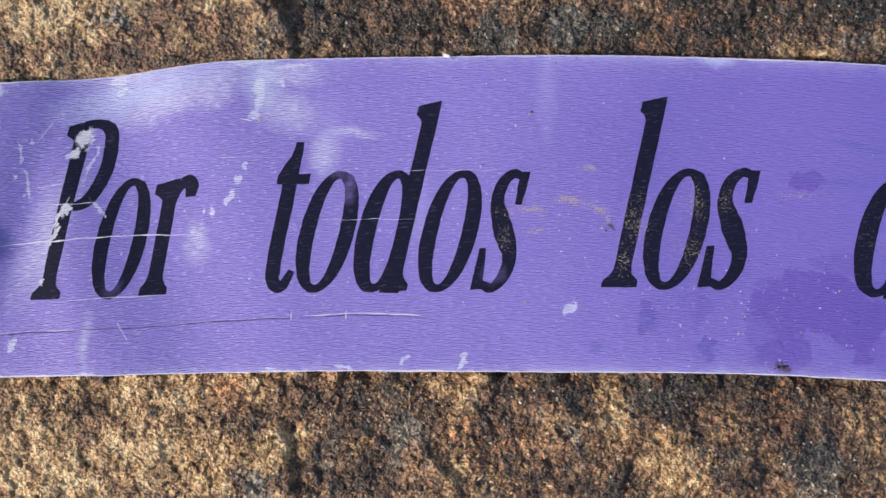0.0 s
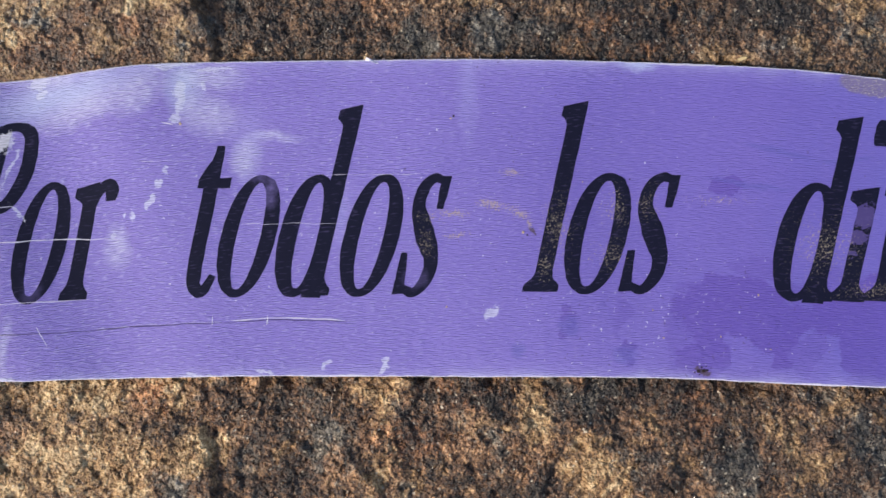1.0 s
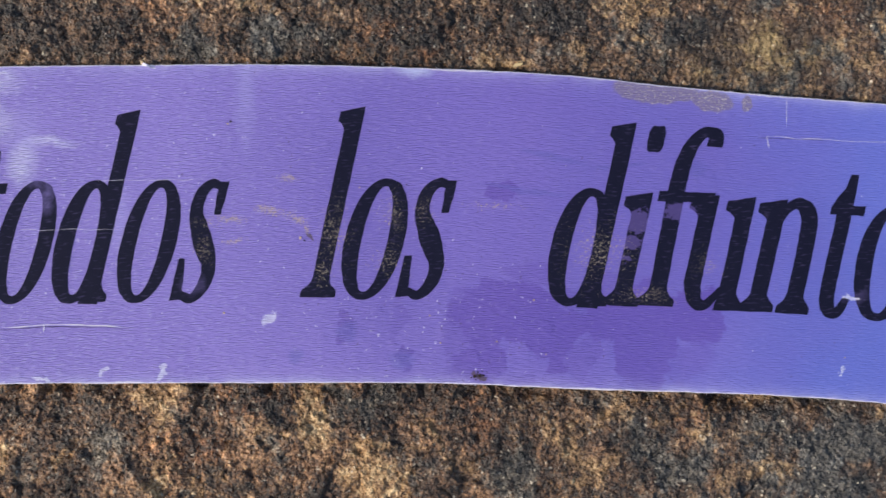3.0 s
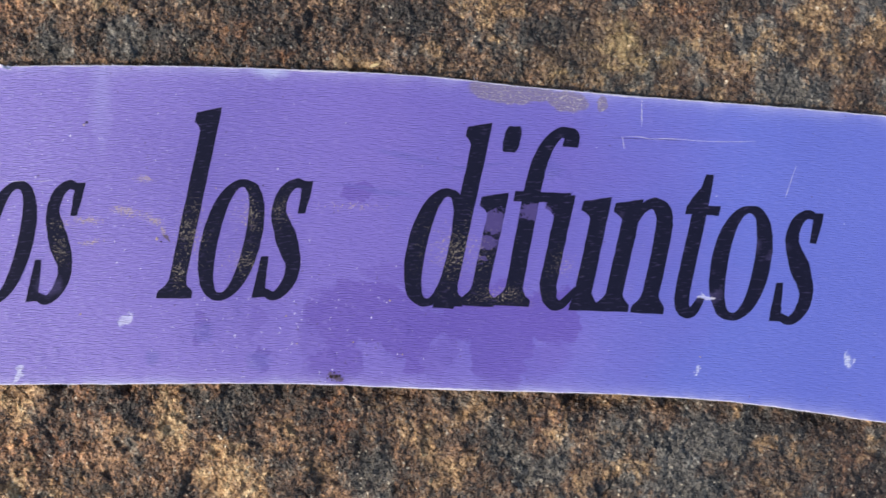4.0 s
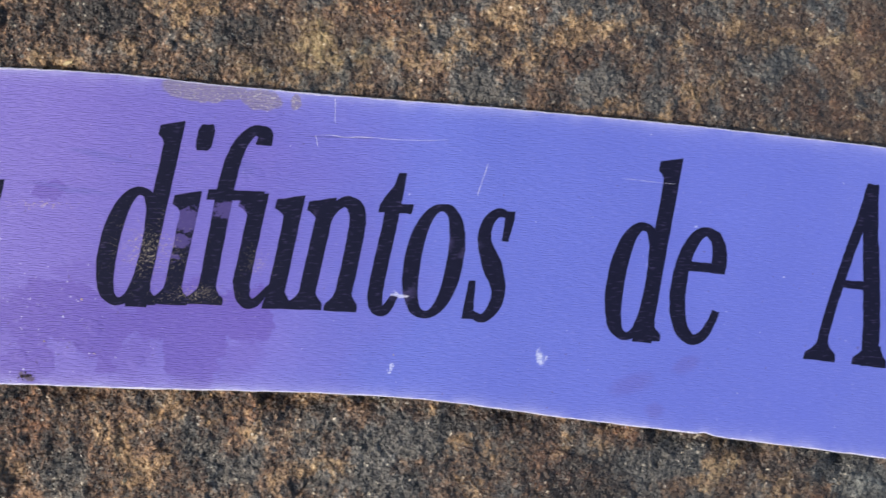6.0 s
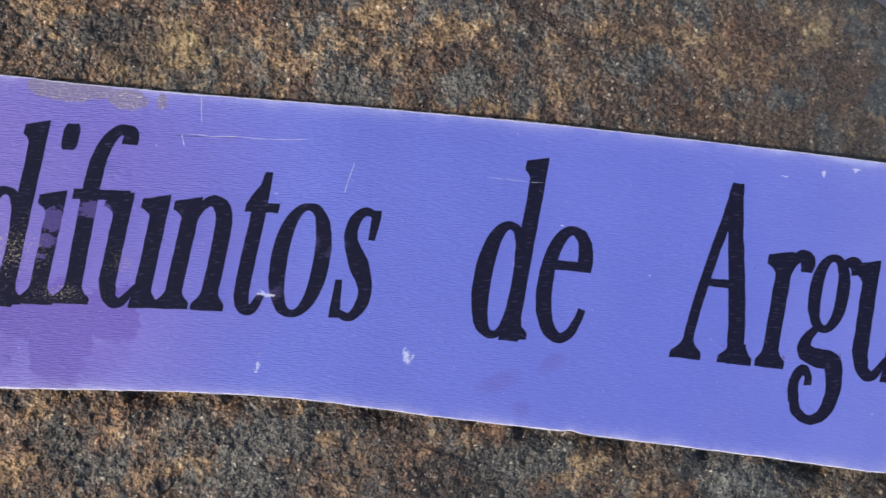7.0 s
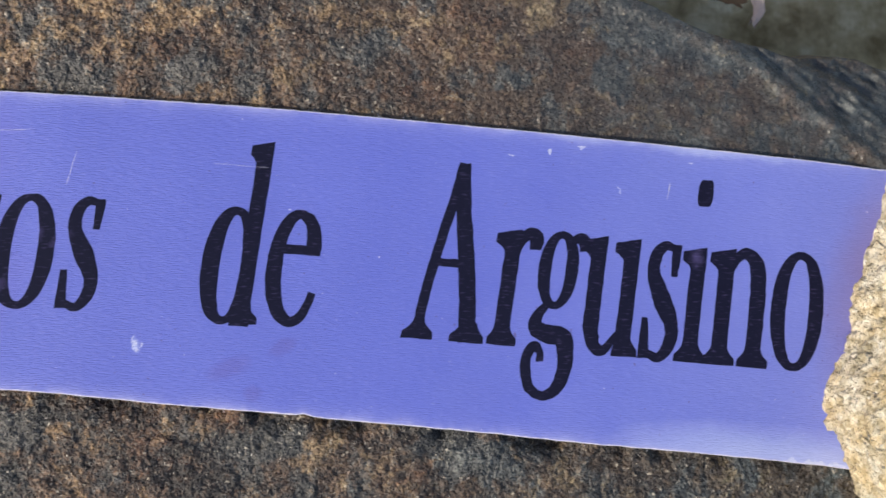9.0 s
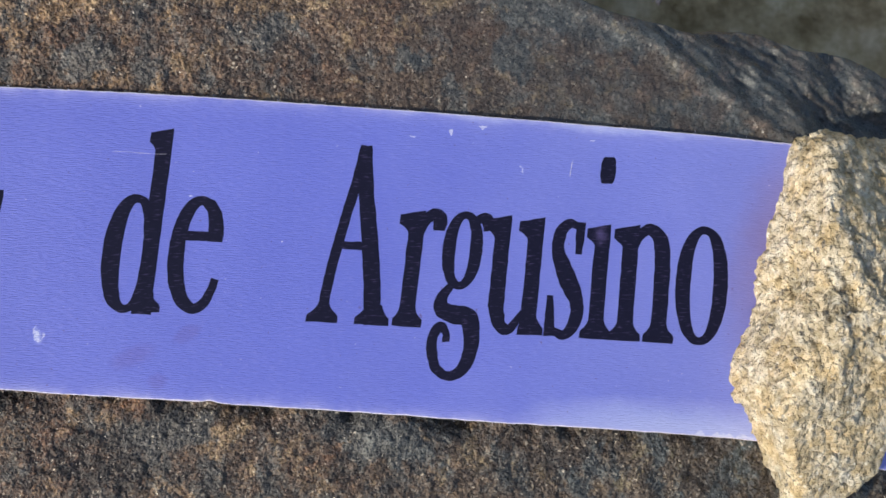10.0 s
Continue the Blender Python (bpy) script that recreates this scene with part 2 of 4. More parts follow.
    # the rear shoulder is worn smooth: soft purple-grey and blue-green stains
    worn = s.math("MULTIPLY", s.ramp(s.math("MULTIPLY_ADD", s.noise(70, 3), 0.05, x), (0.385, 0.0), (0.450, 0.52)), s.ramp(s.add("ShaderNodeSeparateXYZ", Vector=s.place).outputs["Y"], (0.0, 0.0), (0.05, 1.0)))
    streaks = s.math("ADD", s.math("MULTIPLY", s.noise(210, 4, 0.58, at=s.stretch((0.6, 1.3, 1), 0.6)), 0.62), s.math("MULTIPLY", s.noise(620, 3, 0.65), 0.38))
    slate = s.ramp(streaks, (0.36, (0.012, 0.014, 0.017)), (0.48, (0.038, 0.043, 0.046)), (0.57, (0.074, 0.085, 0.088)), (0.68, (0.24, 0.25, 0.24)))
    stain = s.ramp(s.noise(110, 5, 0.62, at=s.stretch((1, 1, 1), 0.4, (0.2, 0.5, 0))), (0.46, 0.0), (0.58, 0.8))
    slate = s.mix(stain, slate, s.mix(1.0, slate, (1.35, 0.82, 0.62), "MULTIPLY"))
    colour = s.mix(worn, colour, slate)
    # quartz and mica grains, their sparkle painted in as pale colour
    swarm = s.ramp(s.noise(120, 4, 0.7), (0.44, 0.0), (0.60, 1.0))
    glints = s.math("MULTIPLY", s.ramp(s.cells(1350, at=s.warp(1500, 0.0002)).outputs["Color"], (0.87, 0.0), (0.90, 1.0)), s.math("MULTIPLY", swarm, s.math("MULTIPLY_ADD", worn, -0.22, s.math("MULTIPLY_ADD", keep, 0.5, 0.26))))
    colour = s.mix(glints, colour, (0.80, 0.70, 0.54))
    flake = s.ramp(s.cells(1900).outputs["Color"], (0.14, 0.18), (0.45, 0.7))
    domes = s.math("SUBTRACT", 1.0, crystals.outputs["Distance"])
    bumped = s.bump(domes, 0.0005, s.bump(fine, 0.0016, s.bump(middle, 0.0016), keep), keep)
    return s.finish(colour, flake, s.mix(worn, s.flakes(1300, 0.34, bumped), s.bump(streaks, 0.0022)), 0.9)


def pebble_material():
    s = Shader("pale_granite")
    lean = s.stretch((1.1, 0.85, 1.0), radians(-12))
    middle = s.noise(130, 5, 0.66, at=lean)
    fine = s.noise(900, 3, 0.65)
    crystals = s.cells(400, at=s.warp(500, 0.0006))
    grains = s.ramp(crystals.outputs["Color"], (0.0, 0.0), (1.0, 1.0))
    small = s.ramp(s.cells(950, at=s.warp(900, 0.0003)).outputs["Color"], (0.0, 0.0), (1.0, 1.0))
    tone = s.math("MULTIPLY_ADD", middle, 1.15, s.math("MULTIPLY_ADD", fine, 0.42, -0.245))
    tone = s.math("ADD", tone, s.math("MULTIPLY_ADD", grains, 0.34, -0.11))
    tone = s.math("ADD", tone, s.math("MULTIPLY_ADD", small, 0.16, -0.06))
    colour = s.ramp(tone, (0.20, (0.10, 0.084, 0.055)), (0.32, (0.31, 0.255, 0.155)), (0.46, (0.44, 0.365, 0.235)), (0.62, (0.60, 0.515, 0.365)), (0.85, (0.80, 0.74, 0.60)))
    warm = s.ramp(s.noise(70, 5, 0.65), (0.48, 0.0), (0.60, 0.75))
    colour = s.mix(warm, colour, s.mix(1.0, colour, (1.02, 0.90, 0.68), "MULTIPLY"))
    cool = s.ramp(s.noise(75, 6, 0.7, at=s.stretch((1.2, 0.8, 1), 0.3, (0.2, 0.7, 0.1))), (0.51, 0.0), (0.60, 0.75))
    colour = s.mix(cool, colour, s.mix(1.0, colour, (0.76, 0.79, 0.82), "MULTIPLY"))
    flecks = s.ramp(s.cells(760, at=s.warp(800, 0.0003)).outputs["Color"], (0.13, 1.0), (0.19, 0.0))
    colour = s.mix(s.math("MULTIPLY", flecks, s.ramp(s.noise(170, 4, 0.7), (0.42, 0.1), (0.54, 0.9))), colour, (0.14, 0.135, 0.125))
    white = s.ramp(s.cells(900, at=s.warp(800, 0.0002)).outputs["Color"], (0.90, 0.0), (0.93, 0.7))
    colour = s.mix(white, colour, (0.84, 0.80, 0.70))
    domes = s.math("SUBTRACT", 1.0, crystals.outputs["Distance"])
    bumped = s.bump(domes, 0.0010, s.bump(fine, 0.0007, s.bump(middle, 0.006)))
    return s.finish(colour, 0.6, s.flakes(1000, 0.24, bumped), 0.5)


def lie(s):
    """Along and across the ribbon, so that the weave follows its bends."""
    node = s.tree.nodes.new("ShaderNodeAttribute")
    node.attribute_name = "lie"
    return node.outputs["Vector"]


def weave(s, along, across):
    """The pressed grain of the vinyl: short wrinkles that run lengthwise."""
    pushed = s.add("ShaderNodeMapping", Vector=lie(s), Scale=(along, across, 1.0)).outputs[0]
    return s.noise(1.0, 2.0, 0.5, at=pushed, distort=0.10)


def wear_and_sheen(s):
    """The rubbed, dusty and stained places of the ribbon, with painted sheen and shade: white rubbing, tan dust, dark
    wet stains.
    """
    rough = s.warp(160, 0.004)
    soft = s.warp(50, 0.006)
    grain = s.noise(700, 4, 0.7)
    dashes = s.ramp(weave(s, 360, 2400), (0.34, 0.30), (0.66, 1.0))
    # broad pale clouds, part rubbing, part painted sheen, only on the crests of the grain
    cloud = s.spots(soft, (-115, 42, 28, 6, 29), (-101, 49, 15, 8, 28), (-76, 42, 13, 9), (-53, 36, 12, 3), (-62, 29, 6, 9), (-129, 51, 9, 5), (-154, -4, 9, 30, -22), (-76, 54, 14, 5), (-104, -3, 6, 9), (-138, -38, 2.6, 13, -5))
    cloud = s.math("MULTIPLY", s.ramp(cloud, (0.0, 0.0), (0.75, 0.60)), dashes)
    # worn-through patches near the ends and borders
    chips = s.spots(rough, (-143, 29, 4.0, 5.0, -25), (-146.5, 23, 2.4, 3.6, -35), (-148, 5, 2.4, 3.6, -30), (-152, -5, 1.5, 8, -26), (-149.5, 3, 1.0, 7, -24), (-163.8, 23, 0.9, 6, 12), (-161.6, 13, 0.9, 7, 12), (-140.5, 20, 1.0, 9, -14), (-137, 6, 0.8, 6, 38), (-166, 14, 1.2, 1.2), (-162, 8, 1.0, 1.0), (-160, 26, 0.7, 2), (-155, -20, 1.6, 2.2, -30))
    chips = s.math("MAXIMUM", chips, s.spots(rough, (-133, 49, 6, 2.6, 12), (-132, 45.5, 2.6, 1.6, 40), (-113, 57.5, 14, 1.4, 8), (-90, 57.5, 11, 2.0, 5), (-85.5, 48, 2.4, 10, 4), (-86, 39.5, 3.2, 2.6), (-75, 56.6, 9, 1.2, 4), (-78, 52, 1.6, 2.6), (-93, 12.5, 2.2, 5.2, -20), (-91, 19, 1.8, 2.6, -20), (-88.5, 23, 1.2, 1.2), (-99, 6.5, 1.3, 1.5), (-102, 7, 0.9, 1.4)))
    chips = s.math("MAXIMUM", chips, s.spots(rough, (-104.7, 0, 1.6, 2.4, 5), (-138, -49.5, 12, 1.4), (20.5, -16, 2.2, 5, -35), (-32, -37, 1.2, 2.8, -30), (-13, -36, 1.2, 3.8, -15), (-163, -41, 1.6, 3.6, -30), (-70, -43, 12, 1.2), (-52, -41, 5, 1.0), (-175, 42, 10, 4)))
    chips = s.math("MAXIMUM", chips, s.spots(rough, (251.5, -14, 0.6, 3.8, 8), (253.5, -15, 0.5, 2.6, 10), (252.5, -17.0, 1.6, 0.5), (204, -21, 0.6, 3.0, 15), (371, 50, 1.0, 0.5), (384, 51, 0.9, 1.4, 20), (408, 40, 0.4, 1.8), (206, 3, 4, 0.9), (432, 49, 1.4, 0.7, 20), (300, 30, 0.8, 0.8), (470, -50.5, 26, 2.0), (395, 53.5, 3, 0.4, -4)))
    chips = s.math("MULTIPLY", s.ramp(s.math("ADD", chips, s.math("MULTIPLY", grain, 1.1)), (0.80, 0.0), (1.08, 1.0)), s.ramp(chips, (0.0, 0.0), (0.30, 1.0)))
    dusty = s.spots(rough, (20, 17.5, 13, 3.5, -12), (24, 29, 5, 2.5), (-1, 13, 12, 4), (-2, 5, 6, 10), (40, 12, 11, 22), (58, 20, 9, 14), (57, 5, 12, 12), (68, 22, 8, 10), (37, 0, 6, 12), (125, 12, 26, 20), (141, -1, 24, 8), (90, 24, 22, 3), (160, 10, 10, 9))
    dust = s.math("MULTIPLY", s.ramp(s.math("ADD", s.math("MULTIPLY", dusty, 0.20), s.noise(1600, 3, 0.75)), (0.72, 0.0), (0.80, 1.0)), s.ramp(dusty, (0.0, 0.0), (0.2, 1.0)))
    gold = s.spots(s.warp(260, 0.002), (19, 18.6, 7, 1.8, -5), (27, 16.4, 5.5, 2.2, -25), (6, 15, 7, 1.6, 5), (24, 29.2, 4, 1.4), (8, 8, 6, 1.0, 8), (31, 13, 3, 1.2, -50))
    dust = s.math("MAXIMUM", dust, s.math("MULTIPLY", s.ramp(gold, (0.02, 0.0), (0.15, 1.0)), s.ramp(s.math("MULTIPLY_ADD", gold, 0.22, s.noise(1700, 3, 0.75)), (0.58, 0.0), (0.72, 0.8))))
    tape = s.ramp(s.spots(s.warp(300, 0.0015), (137, 64, 13, 4.5, -6), (158, 62, 8, 4, -8), (146, 64, 10, 3, -4), (169, 62, 2, 3)), (0.10, 0.0), (0.22, 1.0))
    # damp stains with tide lines, and the dry islands in them; the smallest spots paint blister and dent shade
    tide = s.warp(110, 0.008)
    damp_and_dents = s.ramp(s.spots(tide, (97, -9, 25, 14), (115, -17, 16, 16), (141, -14, 15, 24), (129, -9, 10, 10), (157, -7, 15, 13), (88, -24, 13, 12), (45, -19, 3.4, 5.5), (65, -27, 5, 3.8), (92, 29, 9, 3.5)), (0.26, 0.0), (0.31, 1.0))
    dry = s.ramp(s.spots(tide, (123, -25, 8, 14), (77, -20, 11, 9), (103, -26, 10, 6)), (0.25, 1.0), (0.30, 0.0))
    lower_part = s.ramp(s.spots(tide, (112, -16, 60, 26)), (0.10, 0.0), (0.16, 1.0))
    patches = s.ramp(s.cells(95, at=s.warp(90, 0.003)).outputs["Color"], (0.52, 0.0), (0.55, 0.45))
    damp_and_dents = s.math("MAXIMUM", s.math("MULTIPLY", damp_and_dents, dry), s.math("MULTIPLY", lower_part, patches))
    # oval smudges, and the soft shade of wrinkles and blisters painted in
    marks = s.spots(s.warp(200, 0.002), (112, 40, 9, 1.1, -10), (130, 39.5, 11, 1.1, 8), (104, 42, 8, 1.0, -6), (100, 30, 16, 1.2, -4), (282, -22, 9, 4, 25), (299, -15, 6, 3, 30), (46, -19, 4, 4), (64, -27, 5, 4), (30, -28, 3, 3), (290, -30, 4, 3), (154, 40, 5, 4))
    chips = s.math("MULTIPLY", chips, s.math("MULTIPLY_ADD", dashes, 0.5, 0.5))
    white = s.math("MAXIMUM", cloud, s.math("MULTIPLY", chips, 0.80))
    return white, chips, dust, tape, damp_and_dents, marks


def ribbon_material():
    s = Shader("violet_satin_vinyl")
    white, chips, dust, tape, damp_and_dents, marks = wear_and_sheen(s)
    x = s.add("ShaderNodeSeparateXYZ", Vector=s.place).outputs["X"]
    wander = s.math("MULTIPLY_ADD", s.noise(30, 3), 0.10, x)
    violet = s.mix(s.noise(40, 4), (0.212, 0.154, 0.565), (0.260, 0.197, 0.640))
    blue = s.mix(s.noise(40, 4), (0.118, 0.147, 0.590), (0.133, 0.167, 0.640))
    colour = s.mix(s.ramp(wander, (0.15, 0.0), (0.26, 1.0)), violet, blue)
    # a broad soft shade, painted in as deeper violet
    deep = s.ramp(s.spots(s.warp(25, 0.02), (104, 24, 118, 90)), (0.0, 0.0), (0.5, 0.54))
    colour = s.mix(deep, colour, (0.128, 0.087, 0.465))
    colour = s.mix(s.math("MULTIPLY", damp_and_dents, 0.64), colour, (0.105, 0.052, 0.40))
    colour = s.mix(s.math("MULTIPLY", s.ramp(marks, (0.0, 0.0), (0.5, 1.0)), 0.55), colour, (0.115, 0.105, 0.46))
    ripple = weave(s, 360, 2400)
    # sheen on the grain's crests, painted paler towards the left end
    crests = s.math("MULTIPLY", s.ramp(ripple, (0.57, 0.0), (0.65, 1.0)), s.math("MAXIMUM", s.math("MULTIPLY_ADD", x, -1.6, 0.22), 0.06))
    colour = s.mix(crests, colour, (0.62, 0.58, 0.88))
    # reddish shade and bounced light painted on the ribbon beside the stone
    russet = s.ramp(s.spots(s.warp(60, 0.006), (500, 12, 25, 52, -14)), (0.06, 0.0), (0.62, 0.78))
    colour = s.mix(russet, colour, (0.15, 0.065, 0.22))
    rim = s.tree.nodes.new("ShaderNodeAttribute")
    rim.attribute_name = "border"
    faded = s.math("MULTIPLY", rim.outputs["Fac"], s.ramp(s.noise(70, 5, 0.7), (0.35, 0.1), (0.65, 0.75)))
    colour = s.mix(faded, colour, (0.55, 0.55, 0.86))
    # pale haze along the borders, and sheen painted in at the left
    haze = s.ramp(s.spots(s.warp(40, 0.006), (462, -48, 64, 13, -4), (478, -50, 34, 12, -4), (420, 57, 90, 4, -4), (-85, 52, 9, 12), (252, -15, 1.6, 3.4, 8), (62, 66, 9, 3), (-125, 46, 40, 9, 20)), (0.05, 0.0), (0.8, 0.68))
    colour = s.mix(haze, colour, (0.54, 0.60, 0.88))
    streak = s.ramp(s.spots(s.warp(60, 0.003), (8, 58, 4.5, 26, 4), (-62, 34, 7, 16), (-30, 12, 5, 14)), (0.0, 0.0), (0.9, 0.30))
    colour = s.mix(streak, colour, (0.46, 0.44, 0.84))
    colour = s.mix(s.ramp(wander, (0.40, 0.0), (0.52, 0.30)), colour, (0.32, 0.36, 0.76))
    crust = s.noise(1500, 3, 0.75, at=s.stretch((0.7, 1.3, 1.0)))
    colour = s.mix(s.math("MULTIPLY", tape, s.ramp(crust, (0.35, 0.55), (0.5, 0.85))), colour, (0.20, 0.16, 0.27))
    colour = s.mix(s.math("MULTIPLY", tape, s.ramp(crust, (0.56, 0.0), (0.64, 0.8))), colour, (0.62, 0.56, 0.56))
    flecks = s.math("MULTIPLY_ADD", s.spots(s.warp(70, 0.01), (75, -12, 70, 44), (-40, 10, 160, 70)), 0.07, s.noise(760, 3, 0.62))
    colour = s.mix(s.ramp(flecks, (0.725, 0.0), (0.755, 0.85)), colour, (0.74, 0.70, 0.88))
    pocks = s.math("MULTIPLY_ADD", s.spots(s.warp(70, 0.01), (85, -14, 70, 40)), 0.07, s.noise(620, 2, 0.55, at=s.stretch((1, 1, 1), 1.2, (0.4, 0.9, 0))))
    colour = s.mix(s.ramp(pocks, (0.725, 0.0), (0.76, 0.7)), colour, (0.10, 0.06, 0.22))
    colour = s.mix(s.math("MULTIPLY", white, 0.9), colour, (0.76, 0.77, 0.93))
    colour = s.mix(s.math("MULTIPLY", dust, 0.80), colour, (0.56, 0.43, 0.24))
    grime = s.spots(s.warp(260, 0.002), (89.5, -30.6, 3.6, 1.5, -8), (87, -29.5, 1.6, 1.2), (32, 11, 2.4, 1.2, -40))
    grime = s.ramp(s.math("MULTIPLY_ADD", s.noise(800, 4, 0.7), 0.9, grime), (0.76, 0.0), (0.96, 0.85))
    colour = s.mix(grime, colour, (0.075, 0.042, 0.060))
    blisters = s.spots(s.warp(180, 0.0015), (46.5, -18.7, 3.2, 4.4, 8), (65.5, -26.2, 4.6, 3.4), (18, -30.6, 3.4, 3.0), (77.5, -16.5, 3.4, 3.8), (87, -24, 2.2, 2.2), (55, -12, 2.2, 2.2), (103, -21, 3, 3), (110, -14, 2.4, 2.8), (38, -22, 1.8, 2.2), (124, -24, 3, 2.4), (-2, -28, 2, 2), (158, 38, 3, 3))
    normal = s.bump(s.ramp(blisters, (0.0, 0.0), (0.45, 1.0)), 0.00013, s.bump(s.noise(160, 4, 0.6), 0.00018))
    normal = s.bump(ripple, 0.00056, normal, s.math("MAXIMUM", s.math("MULTIPLY_ADD", x, -1.8, 1.0), 0.38))
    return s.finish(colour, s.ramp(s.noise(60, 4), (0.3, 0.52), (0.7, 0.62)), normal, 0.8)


def ink_material():
    s = Shader("black_print")
    white, chips, dust, tape, damp_and_dents, marks = wear_and_sheen(s)
    base = s.mix(s.noise(300, 5, 0.7), (0.006, 0.0065, 0.021), (0.011, 0.012, 0.033))
    grain = weave(s, 330, 1500)
    specks = s.ramp(grain, (0.58, 0.0), (0.76, 0.26))
    colour = s.mix(specks, base, (0.18, 0.14, 0.34))
    rubbed = s.ramp(s.spots(s.warp(120, 0.006), (206, 3, 7, 3), (218, 22, 4, 8), (-131, -20, 5, 7), (435, 18, 4, 4), (228, 18, 5, 4), (-5, -6, 6, 4)), (0.1, 0.0), (0.8, 0.20))
    thin = s.ramp(s.spots(s.warp(200, 0.004), (-58, 25, 6, 6), (-53.5, 19, 4, 9, -10)), (0.1, 0.0), (0.9, 0.55))
    rubbed = s.math("MAXIMUM", rubbed, s.math("MULTIPLY", thin, s.ramp(s.noise(500, 4, 0.7), (0.3, 0.3), (0.65, 1.0))))
    colour = s.mix(rubbed, colour, (0.26, 0.21, 0.55))
    lost = s.spots(s.warp(260, 0.003), (136.5, 22.5, 5, 5.5), (134.5, 15.5, 6, 3), (150, 26, 8, 4.5), (133, 10, 4, 1.4), (120, 14, 2.5, 8))
    lost = s.ramp(s.math("ADD", s.math("MULTIPLY", s.noise(1.0, 5, 0.72, at=s.stretch((600, 900, 600))), 1.3), lost), (0.95, 0.0), (1.55, 0.50))
    colour = s.mix(lost, colour, (0.15, 0.11, 0.38))
    colour = s.mix(s.math("MULTIPLY", chips, 0.85), colour, (0.82, 0.80, 0.93))
    colour = s.mix(s.math("MULTIPLY", dust, 0.80), colour, (0.42, 0.36, 0.27))
    return s.finish(colour, 0.7, None, 0.10)


def plain(name, colour, rough, scale, spread, specular=0.3):
    s = Shader(name)
    low = tuple(c * (1 - spread) for c in colour)
    high = tuple(min(1, c * (1 + spread)) for c in colour)
    return s.finish(s.mix(s.noise(scale, 5, 0.65), low, high), rough, s.bump(s.noise(scale * 3, 3), 0.0002), specular)


def soil_material():
    s = Shader("dry_soil")
    patches = s.math("ADD", s.math("MULTIPLY", s.noise(38, 4, 0.6), 0.7), s.math("MULTIPLY", s.noise(260, 5, 0.7), 0.3))
    colour = s.ramp(patches, (0.36, (0.26, 0.18, 0.085)), (0.50, (0.54, 0.40, 0.22)), (0.64, (0.80, 0.65, 0.42)))
    return s.finish(colour, 0.95, s.bump(s.noise(120, 6, 0.7), 0.004), 0.2)


BOULDER, PEBBLE, RIBBON = boulder_material(), pebble_material(), ribbon_material()
INK = ink_material()
EDGE = plain("white_backing", (0.70, 0.67, 0.82), 0.8, 800, 0.2)
SOIL = soil_material()
STRAW = plain("dry_straw", (0.62, 0.48, 0.26), 0.7, 500, 0.3)
SCAB = plain("brown_crumb", (0.035, 0.020, 0.022), 0.8, 900, 0.6)
GRIT = plain("tan_grit", (0.58, 0.43, 0.25), 0.7, 900, 0.5)
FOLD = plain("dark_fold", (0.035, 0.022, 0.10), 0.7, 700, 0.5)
PALE = plain("faded_pink_satin", (0.62, 0.47, 0.40), 0.6, 160, 0.30)
SHADED_SATIN = plain("satin_in_shade", (0.25, 0.15, 0.08), 0.6, 160, 0.40)

# ---------------------------------------------------------------- the ribbon's outline
TOP_X = np.array([-0.25, -0.1734, -0.1351, -0.0973, -0.0599, -0.0266, 0.0136, 0.0497, 0.0854, 0.115, 0.1434, 0.18, 0.2265, 0.2813, 0.3367, 0.3928, 0.4245, 0.4608, 0.5019, 0.60])
TOP_Y = np.array([0.030, 0.0453, 0.0508, 0.0574, 0.0607, 0.063, 0.0656, 0.0671, 0.0679, 0.0678, 0.0665, 0.0655, 0.0646, 0.0632, 0.0606, 0.0575, 0.0555, 0.053, 0.0498, 0.0420])
LOW_X = np.array([-0.25, -0.1668, -0.1284, -0.0905, -0.0531, -0.0162, 0.0203, 0.0563, 0.0919, 0.1214, 0.15, 0.1853, 0.2215, 0.2579, 0.2883, 0.3236, 0.3608, 0.3982, 0.43, 0.4855, 0.497, 0.53, 0.60])
LOW_Y = np.array([-0.061, -0.0523, -0.0488, -0.0453, -0.042, -0.0395, -0.037, -0.0346, -0.033, -0.0325, -0.0315, -0.0305, -0.031, -0.0338, -0.0358, -0.0384, -0.041, -0.044, -0.0462, -0.051, -0.0524, -0.0608, -0.0775])


def smooth_line(x, xs, ys):
    """Cubic through the knots, with slopes from their neighbours."""
    m = np.gradient(ys, xs)
    i = np.clip(np.searchsorted(xs, x) - 1, 0, len(xs) - 2)
    h = xs[i + 1] - xs[i]
    t = np.clip((x - xs[i]) / h, 0, 1)
    return (2 * t**3 - 3 * t**2 + 1) * ys[i] + (t**3 - 2 * t**2 + t) * h * m[i] + (3 * t**2 - 2 * t**3) * ys[i + 1] + (t**3 - t**2) * h * m[i + 1]


def upper(x):
    return smooth_line(np.asarray(x, float), TOP_X, TOP_Y) - 0.0005 + 0.00008 * value_noise(np.asarray(x) / 0.002, np.asarray(x) * 0, 5)


def lower(x):
    return smooth_line(np.asarray(x, float), LOW_X, LOW_Y) + 0.00012 * value_noise(np.asarray(x) / 0.005, np.asarray(x) * 0, 6) + 0.0006 * np.exp(-(((np.asarray(x) - 0.3065) / 0.0022) ** 2))


